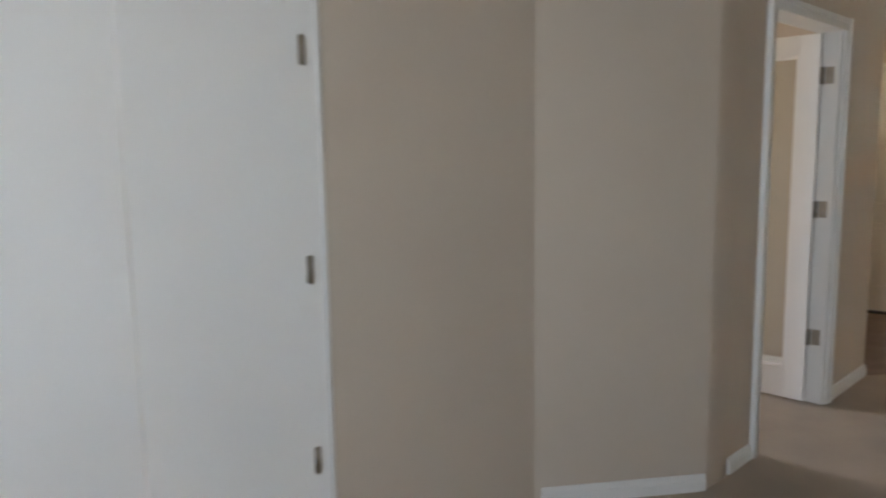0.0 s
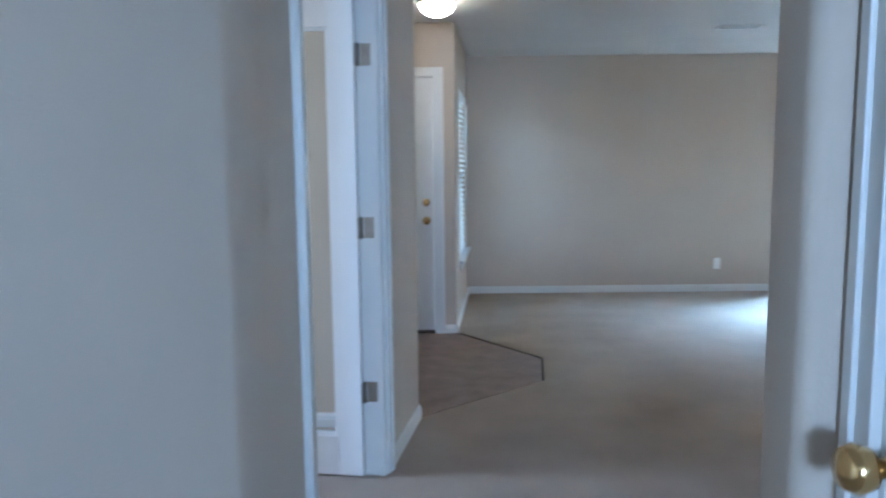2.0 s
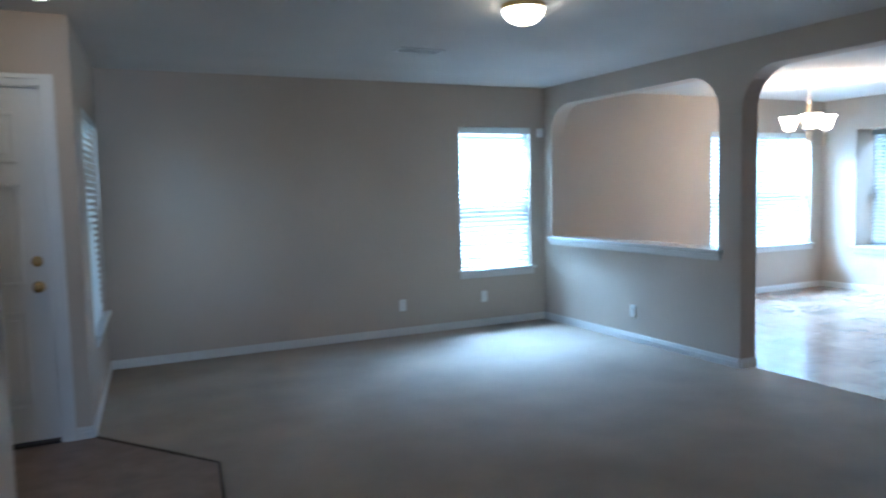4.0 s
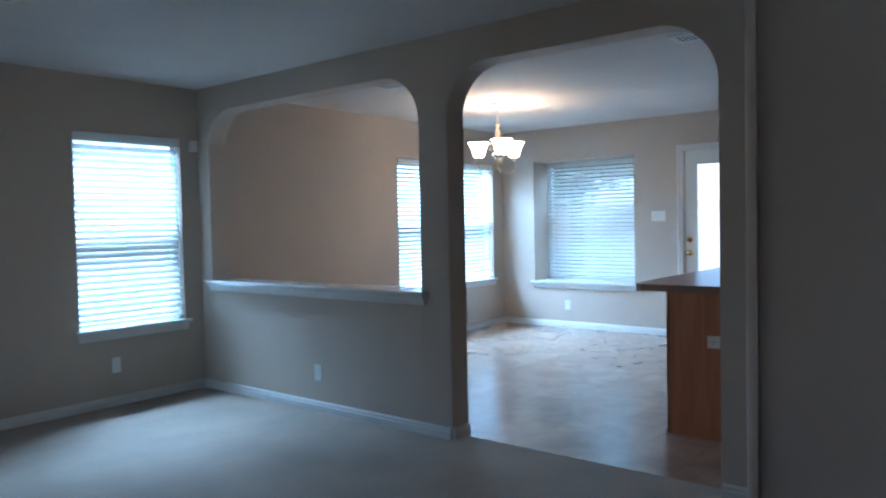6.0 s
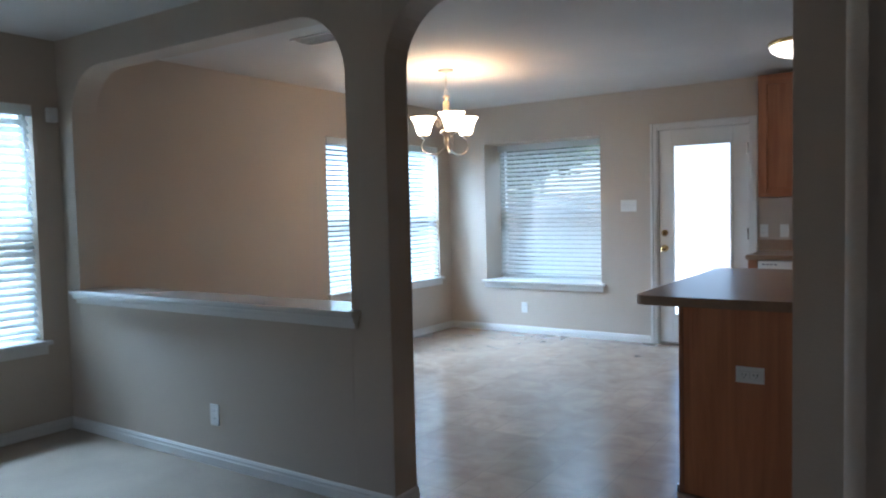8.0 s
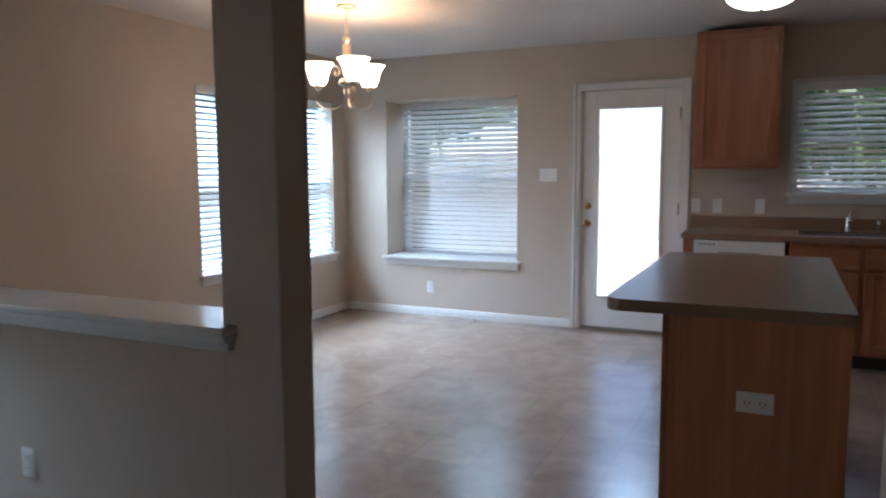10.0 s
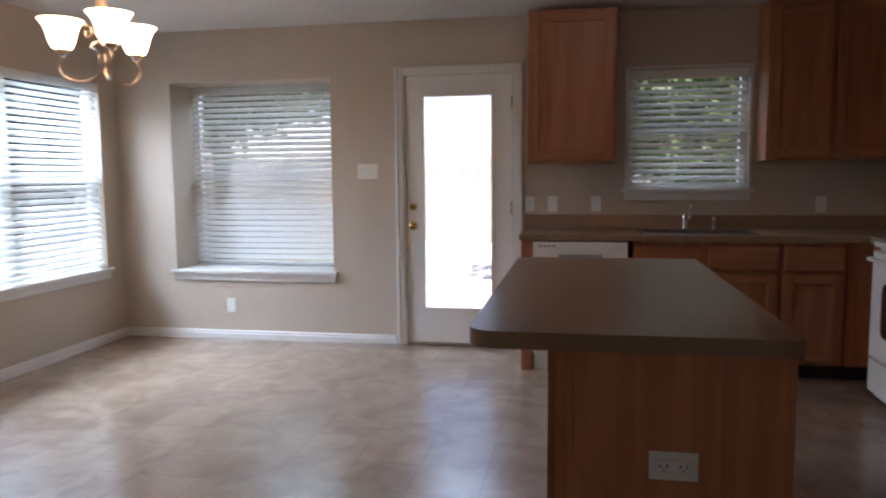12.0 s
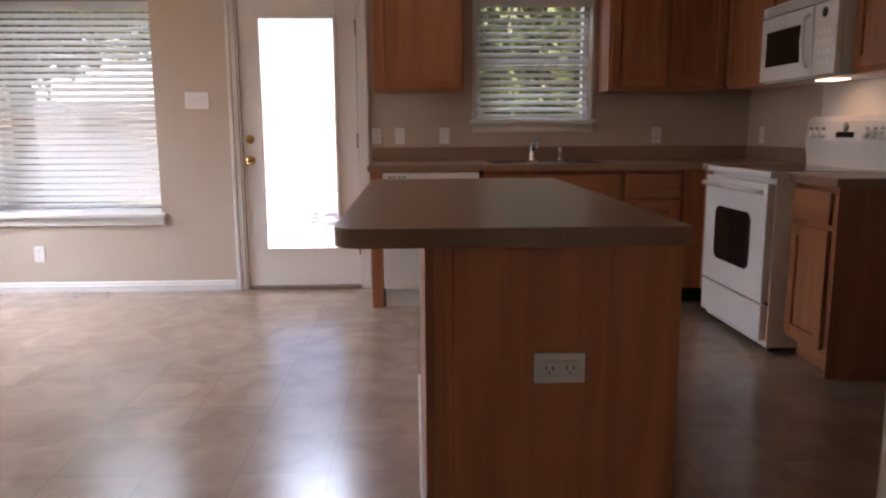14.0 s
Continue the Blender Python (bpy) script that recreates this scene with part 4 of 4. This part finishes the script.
XF2, YF2 = 8.40, 4.20
ep = thing("end_panel", (8.7, 6.28, 0), "stained oak panel closing the counter beside the dishwasher", "panel")
part("panel", box(8.40, 8.998, 6.264, 6.337, 0.0, 0.872, 0.003), OAK, ep)
base_cabinet(0, XF2, 4.73, 5.62, 2, "stained oak sink cabinet with two false drawers and doors")
base_cabinet(0, XF2, 4.345, 4.725, 1, "stained oak base cabinet with drawer and door beside the corner")
base_cabinet(0, XF2, 3.67, 4.34, 1, "stained oak blind corner base cabinet", blank=True)
base_cabinet(1, YF2, 8.06, 8.395, 1, "stained oak filler cabinet beside the range", blank=True)
bc = base_cabinet(1, YF2, 6.925, 7.28, 1, "narrow stained oak base cabinet at the end of the run")
part("end_panel", box(6.905, 6.924, 3.662, YF2 + 0.002, 0.0, 0.872, 0.002), OAK, bc, "plain oak end panel down to the floor")
part("toe_board", box(6.925, 7.278, YF2 - 0.066, YF2 - 0.06, 0.0, 0.1), OAKX, bc)

ct = thing("countertop", (8.68, 5.0, 0.872), "brown laminate countertop with low backsplash along the walls", "countertop")
part("top", prism([(8.37, 6.352), (8.37, 5.555), (8.998, 5.555), (8.998, 6.352)], 0.874, 0.914, bevel=0.006), COUNTER, ct)
part("top", prism([(8.37, 5.5545), (8.37, 4.845), (8.44, 4.845), (8.44, 5.5545)], 0.874, 0.914, bevel=0.0), COUNTER, ct)
part("top", prism([(8.86, 5.5545), (8.86, 4.845), (8.998, 4.845), (8.998, 5.5545)], 0.874, 0.914, bevel=0.0), COUNTER, ct)
part("top", prism([(8.37, 4.8445), (8.37, 4.23), (8.057, 4.23), (8.057, 3.662), (8.998, 3.662), (8.998, 4.8445)], 0.874, 0.914, bevel=0.0), COUNTER, ct)
part("backsplash", box(8.978, 8.998, 3.682, 6.352, 0.9145, 1.012, 0.003), COUNTER, ct)
part("backsplash", box(8.057, 8.978, 3.662, 3.682, 0.9145, 1.012, 0.003), COUNTER, ct)
ct2 = thing("countertop", (7.2, 3.96, 0.872), "short brown laminate countertop beside the range", "countertop")
part("top", box(6.88, 7.283, 3.662, 4.23, 0.874, 0.914, 0.006), COUNTER, ct2)
part("backsplash", box(6.88, 7.283, 3.662, 3.682, 0.9145, 1.012, 0.003), COUNTER, ct2)

# dishwasher
dw = thing("dishwasher", (8.4, 5.93, 0), "white built-in dishwasher with a control strip along the top", "dishwasher")
part("door", box(8.378, 8.96, 5.652, 6.258, 0.12, 0.745, 0.006), APPLIANCE, dw)
part("control_panel", box(8.372, 8.96, 5.652, 6.258, 0.75, 0.868, 0.008), APPLIANCE, dw)
part("kick_plate", box(8.42, 8.9, 5.657, 6.252, 0.0, 0.115), APPLIANCE, dw)
part("handle_recess", box(8.3705, 8.374, 5.812, 6.092, 0.762, 0.785), GREY, dw)
for k in range(4):
    part("button", box(8.3705, 8.374, 6.222 - k * 0.03 - 0.02, 6.222 - k * 0.03, 0.832, 0.846), GREY, dw)

# sink and faucet
sk = thing("kitchen_sink", (8.65, 5.2, 0.915), "stainless steel double-bowl sink set in the counter", "sink")
for q in ((8.43, 8.47, 4.835, 5.565), (8.80, 8.875, 4.835, 5.565), (8.47, 8.80, 4.835, 4.87), (8.47, 8.80, 5.53, 5.565), (8.47, 8.80, 5.185, 5.215)):
    part("rim", box(*q, 0.9145, 0.921, 0.002), STEEL, sk)
for ya, yb in ((4.87, 5.185), (5.215, 5.53)):
    bw = part("bowl", boxes((8.47, 8.475, ya, yb, 0.74, 0.915), (8.795, 8.80, ya, yb, 0.74, 0.915), (8.475, 8.795, ya, ya + 0.005, 0.74, 0.915), (8.475, 8.795, yb - 0.005, yb, 0.74, 0.915), (8.475, 8.795, ya + 0.005, yb - 0.005, 0.735, 0.742)), STEEL, sk)
    part("drain", lathe([(0.04, 0.743), (0.04, 0.746), (0.0001, 0.744)], (8.63, (ya + yb) / 2, 0), 2, 16), STEEL, bw)
fa = thing("faucet", (8.84, 5.24, 0.921), "chrome single-lever kitchen faucet behind the sink", "faucet")
part("base", lathe([(0.03, 0.921), (0.03, 0.93), (0.022, 0.945), (0.02, 1.0), (0.022, 1.02), (0.0001, 1.03)], (8.84, 5.24, 0), 2, 18), STEEL, fa)
part("spout", tube([(8.84, 5.24, 0.985), (8.79, 5.24, 1.02), (8.72, 5.24, 1.035), (8.66, 5.24, 1.03), (8.635, 5.24, 1.005)], 0.013, 10, 0.011), STEEL, fa)
part("lever", tube([(8.84, 5.24, 1.025), (8.85, 5.225, 1.05), (8.825, 5.205, 1.085)], 0.008, 8, 0.006), STEEL, fa)
sp = thing("side_sprayer", (8.84, 5.05, 0.921), "chrome side sprayer beside the faucet", "sprayer")
part("base", lathe([(0.02, 0.921), (0.02, 0.93), (0.012, 0.94), (0.0001, 0.942)], (8.84, 5.05, 0), 2, 14), STEEL, sp)
part("head", lathe([(0.009, 0.94), (0.013, 0.965), (0.016, 0.99), (0.012, 1.005), (0.0001, 1.007)], (8.84, 5.05, 0), 2, 14), STEEL, sp)

# range
RX0, RX1, RY = 7.29, 8.05, 4.32
rg = thing("range", (7.65, 4.0, 0), "white electric range with glass cooktop and dark oven window", "range")
part("body", box(RX0, RX1, 3.67, RY - 0.03, 0.03, 0.885, 0.003), APPLIANCE, rg)
for fx in (RX0 + 0.04, RX1 - 0.04):
    for fy in (3.72, RY - 0.08):
        part("foot", lathe([(0.018, 0.0), (0.018, 0.03)], (fx, fy, 0), 2, 10), DARK, rg)
# dark strip painted in for the shadow under the range
part("plinth", box(RX0 + 0.02, RX1 - 0.02, RY - 0.12, RY - 0.1, 0.005, 0.06), DARK, rg)
part("cooktop_frame", box(RX0 - 0.004, RX1 + 0.004, 3.70, RY + 0.005, 0.886, 0.918, 0.008), APPLIANCE, rg)
part("cooktop_glass", box(RX0 + 0.03, RX1 - 0.03, 3.78, RY - 0.035, 0.917, 0.9205, 0.001), BLACKGLASS, rg, "black glass cooktop")
od = part("oven_door", box(RX0 + 0.006, RX1 - 0.006, RY - 0.03, RY + 0.012, 0.262, 0.862, 0.008), APPLIANCE, rg)
xa, xb, za, zb, r = RX0 + 0.16, RX1 - 0.16, 0.40, 0.70, 0.05
rp = []
for cx, cz, s in ((xb - r, za + r, -90), (xb - r, zb - r, 0), (xa + r, zb - r, 90), (xa + r, za + r, 180)):
    rp += [(cx + r * math.cos(radians(s + 18 * k)), cz + r * math.sin(radians(s + 18 * k))) for k in range(6)]
part("oven_window", prism(rp, RY + 0.0125, RY + 0.015, axis=1), BLACKGLASS, od, "dark glass oven window")
part("oven_handle", tube([(RX0 + 0.05, RY + 0.012, 0.815), (RX0 + 0.06, RY + 0.05, 0.822), (7.65, RY + 0.056, 0.824), (RX1 - 0.06, RY + 0.05, 0.822), (RX1 - 0.05, RY + 0.012, 0.815)], 0.014, 10), APPLIANCE, od)
part("drawer", box(RX0 + 0.006, RX1 - 0.006, RY - 0.03, RY + 0.01, 0.065, 0.25, 0.008), APPLIANCE, rg)
# solid strip, stands for the shade between door and drawer
part("drawer_gap", box(RX0 + 0.004, RX1 - 0.004, RY - 0.029, RY - 0.02, 0.25, 0.262), DARK, rg)
bg = part("backguard", prism([(3.668, 0.918), (3.735, 0.918), (3.755, 1.06), (3.745, 1.165), (3.72, 1.195), (3.668, 1.195)], RX0, RX1, axis=0, bevel=0.004), APPLIANCE, rg)
part("badge", lathe([(0.026, 0.0), (0.026, 0.004), (0.0001, 0.005)], (7.65, 3.75, 1.135), 1, 20), GREY, bg)
for kx in (7.335, 7.395, 7.46, 7.86, 7.93, 7.99):
    part("knob", lathe([(0.02, 0.0), (0.018, 0.018), (0.0001, 0.02)], (kx, 3.752, 1.095), 1, 16), APPLIANCE, bg)
    part("dial_mark", box(kx - 0.014, kx + 0.014, 3.752, 3.7545, 1.122, 1.134), GREY, bg)
part("display", box(7.57, 7.73, 3.753, 3.757, 1.08, 1.108), BLACKGLASS, bg)

sg = thing("splash_panel", (7.67, 3.664, 0.93), "pale painted splash panel on the wall behind the range", "panel")
part("panel", box(RX0, RX1, 3.6605, 3.666, 0.93, 1.38, 0.001), APPLIANCE, sg)

# microwave
MY = 4.045
mw = thing("microwave", (7.65, 3.9, 1.383), "white over-range microwave with dark door window, hung under a cabinet", "microwave")
part("body", box(RX0, RX1, 3.662, MY - 0.03, 1.383, 1.798, 0.004), APPLIANCE, mw)
part("vent_grille", box(RX0, RX1, MY - 0.03, MY + 0.004, 1.743, 1.8, 0.006), APPLIANCE, mw)
for k in range(3):
    part("grille_slot", box(RX0 + 0.06, RX1 - 0.06, MY + 0.003, MY + 0.006, 1.753 + k * 0.014, 1.758 + k * 0.014), GREY, mw)
mdr = part("door", box(RX0 + 0.21, RX1, MY - 0.03, MY + 0.008, 1.388, 1.738, 0.01), APPLIANCE, mw)
part("door_window", box(RX0 + 0.29, RX1 - 0.07, MY + 0.008, MY + 0.0105, 1.468, 1.658, 0.001), BLACKGLASS, mdr, "dark glass window")
part("door_handle", tube([(RX0 + 0.245, MY + 0.008, 1.438), (RX0 + 0.245, MY + 0.038, 1.458), (RX0 + 0.245, MY + 0.044, 1.568), (RX0 + 0.245, MY + 0.038, 1.678), (RX0 + 0.245, MY + 0.008, 1.698)], 0.01, 8), APPLIANCE, mdr)
cp = part("control_panel", box(RX0, RX0 + 0.205, MY - 0.03, MY + 0.006, 1.388, 1.738, 0.008), APPLIANCE, mw)
part("badge", lathe([(0.024, 0.0), (0.024, 0.004), (0.0001, 0.005)], (RX0 + 0.11, MY + 0.005, 1.688), 1, 18), DARK, cp)
for i in range(3):
    for j in range(4):
        part("button", box(RX0 + 0.05 + i * 0.04, RX0 + 0.075 + i * 0.04, MY + 0.005, MY + 0.0075, 1.438 + j * 0.05, 1.458 + j * 0.05), PLATE, cp)
part("lamp_lens", box(7.56, 7.72, 3.80, 3.90, 1.377, 1.3828), HOODLENS, mw, "lit lamp lens")
area_lamp("hood_lamp", (7.64, 3.85, 1.373), (7.64, 3.82, 0.9), 0.14, 0.08, 0.09, (1.0, 0.68, 0.40))

# island
IX0, IX1, IY0, IY1 = 5.405, 6.98, 5.45, 6.04
il = thing("kitchen_island", (6.2, 5.75, 0), "stained oak kitchen island cabinet on the vinyl floor", "island")
part("body", box(IX0 + 0.012, IX1 - 0.02, IY0 + 0.02, IY1 - 0.02, 0.1, 0.872), OAK, il)
# same shade black fills the recess under the island
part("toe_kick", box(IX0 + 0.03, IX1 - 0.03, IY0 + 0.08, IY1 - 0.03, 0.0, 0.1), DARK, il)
part("end_panel", box(IX0, IX0 + 0.014, IY0, IY1 - 0.065, 0.0, 0.872, 0.002), VENEER_LIT, il, "veneered oak end panel, tone raised for light from the living room")
part("end_panel", box(IX1 - 0.02, IX1, IY0, IY1 - 0.02, 0.0, 0.872, 0.002), OAK, il)
part("corner_post", box(IX0 + 0.005, IX0 + 0.04, IY1 - 0.064, IY1 - 0.0205, 0.0, 0.872, 0.002), VENEER_LIT, il)
for k in range(3):
    xa = IX0 + 0.001 + k * 0.508
    part("back_panel", box(xa, xa + 0.50, IY1 - 0.02, IY1, 0.004, 0.872, 0.002), OAK, il)
part("shoe_moulding", box(IX0 + 0.003, IX1, IY1, IY1 + 0.012, 0.0, 0.035, 0.004), WHITE, il)
for k in range(3):
    xa = IX0 + 0.05 + k * 0.49
    cab_door(il, 1, IY0 + 0.02, -1, xa, xa + 0.45, 0.70, 0.845, "drawer_front")
    cab_door(il, 1, IY0 + 0.02, -1, xa, xa + 0.45, 0.125, 0.675)


def island_top():
    x0, x1, y0, y1, r = 5.375, 7.04, 5.44, 6.245, 0.075
    pts = []
    for cx, cy, s in ((x1 - 0.01, y0 + 0.01, -90), (x1 - r, y1 - r, 0), (x0 + r, y1 - r, 90), (x0 + 0.01, y0 + 0.01, 180)):
        rr = r if cy > y0 + 0.05 else 0.01
        pts += [(cx + rr * math.cos(radians(s + 15 * k)), cy + rr * math.sin(radians(s + 15 * k))) for k in range(7)]
    t = thing("island_countertop", (6.2, 5.84, 0.872), "brown laminate island counter with rounded overhanging corners", "countertop")
    part("edge_band", prism(pts, 0.8725, 0.9135, bevel=0.0), COUNTER, t, "rounded laminate edge band")
    part("top", prism([(x0 + (x - x0) * 0.999 + 0.0008, y0 + (y - y0) * 0.998 + 0.0008) for x, y in pts], 0.9135, 0.9165, bevel=0.0), COUNTER, t)
    return t


island_top()
wall_plate("double", 0, IX0, -1, 5.73, 0.585)
set_back(known)


# ---- outdoors ----
structure("ground", prism([(-300, -300), (300, -300), (300, 300), (-300, 300)], -0.3, -0.16), GRASS, "dry mown lawn", "ground")
structure("pavement", boxes((9.44, 18.4, 3.4, 9.9, -0.16, -0.06)), CONCRETE, "pale concrete patio slab", "patio")


def fence(x0, y0, x1, y1):
    L = math.hypot(x1 - x0, y1 - y0)
    ux, uy = (x1 - x0) / L, (y1 - y0) / L
    f = thing("fence", (x0, y0, -0.16), "weathered wooden board fence round the yard", "fence")
    ang = math.atan2(uy, ux)
    me = mesh_of("board", box(0, 0.14, -0.009, 0.009, 0, 1.85), FENCE)
    k = 0
    while k * 0.148 < L:
        o = piece("board", me, f, (ux * k * 0.148, uy * k * 0.148, random.uniform(0, 0.015)))
        o.rotation_euler = (0, 0, ang)
        k += 1
    for z in (0.4, 1.5):
        rail = mesh_of("rail", box(0, L, *((-0.05, -0.01) if ux < 0.5 else (0.01, 0.05)), z, z + 0.09), FENCE)
        o = piece("rail", rail, f, (0, 0, 0))
        o.rotation_euler = (0, 0, ang)


fence(18.5, -2.0, 18.5, 17.0)
fence(0.0, 17.0, 18.5, 17.0)


def tree(x, y, h, spread, seed, n=7000):
    rng = random.Random(seed)
    t = thing("tree", (x, y, -0.16), "leafy green shade tree behind the fence", "tree", group="yard trees")
    top = Vector((x + rng.uniform(-0.3, 0.3), y + rng.uniform(-0.3, 0.3), h * 0.62))
    part("trunk", tube([(x, y, -0.16), (x + 0.05, y, h * 0.2), ((x + top.x) / 2, (y + top.y) / 2, h * 0.4), tuple(top)], 0.2, 10, 0.07), BARK, t)
    centers = []
    for k in range(9):
        a = 2 * math.pi * k / 9 + rng.uniform(-0.3, 0.3)
        st = Vector((x, y, h * rng.uniform(0.3, 0.55)))
        en = Vector((x + math.cos(a) * spread * rng.uniform(0.5, 0.9), y + math.sin(a) * spread * rng.uniform(0.5, 0.9), h * rng.uniform(0.45, 0.95)))
        part("limb", tube([st, st.lerp(en, 0.5) + Vector((0, 0, 0.3)), en], 0.07, 7, 0.02), BARK, t)
        centers += [en, st.lerp(en, 0.65)]
    centers.append(top + Vector((0, 0, h * 0.25)))
    bm = bmesh.new()
    for k in range(n):
        c = rng.choice(centers)
        p = c + Vector([max(-1.2, min(1.2, rng.gauss(0, 1))) * q for q in (0.6, 0.6, 0.45)])
        s = rng.uniform(0.07, 0.16)
        e = Euler((rng.uniform(0, 6.3), rng.uniform(0, 6.3), rng.uniform(0, 6.3))).to_matrix()
        bm.faces.new([bm.verts.new(p + e @ Vector(q)) for q in ((-s, 0, 0), (0, -s * 0.5, 0.01), (s, 0, 0), (0, s * 0.5, 0.01))])
    part("crown", bm, LEAF, t)


tree(13.4, 4.2, 4.4, 1.9, 5, 9000)
tree(15.0, 11.9, 5.2, 2.2, 11, 8000)
tree(16.5, 1.6, 6.0, 2.4, 3)
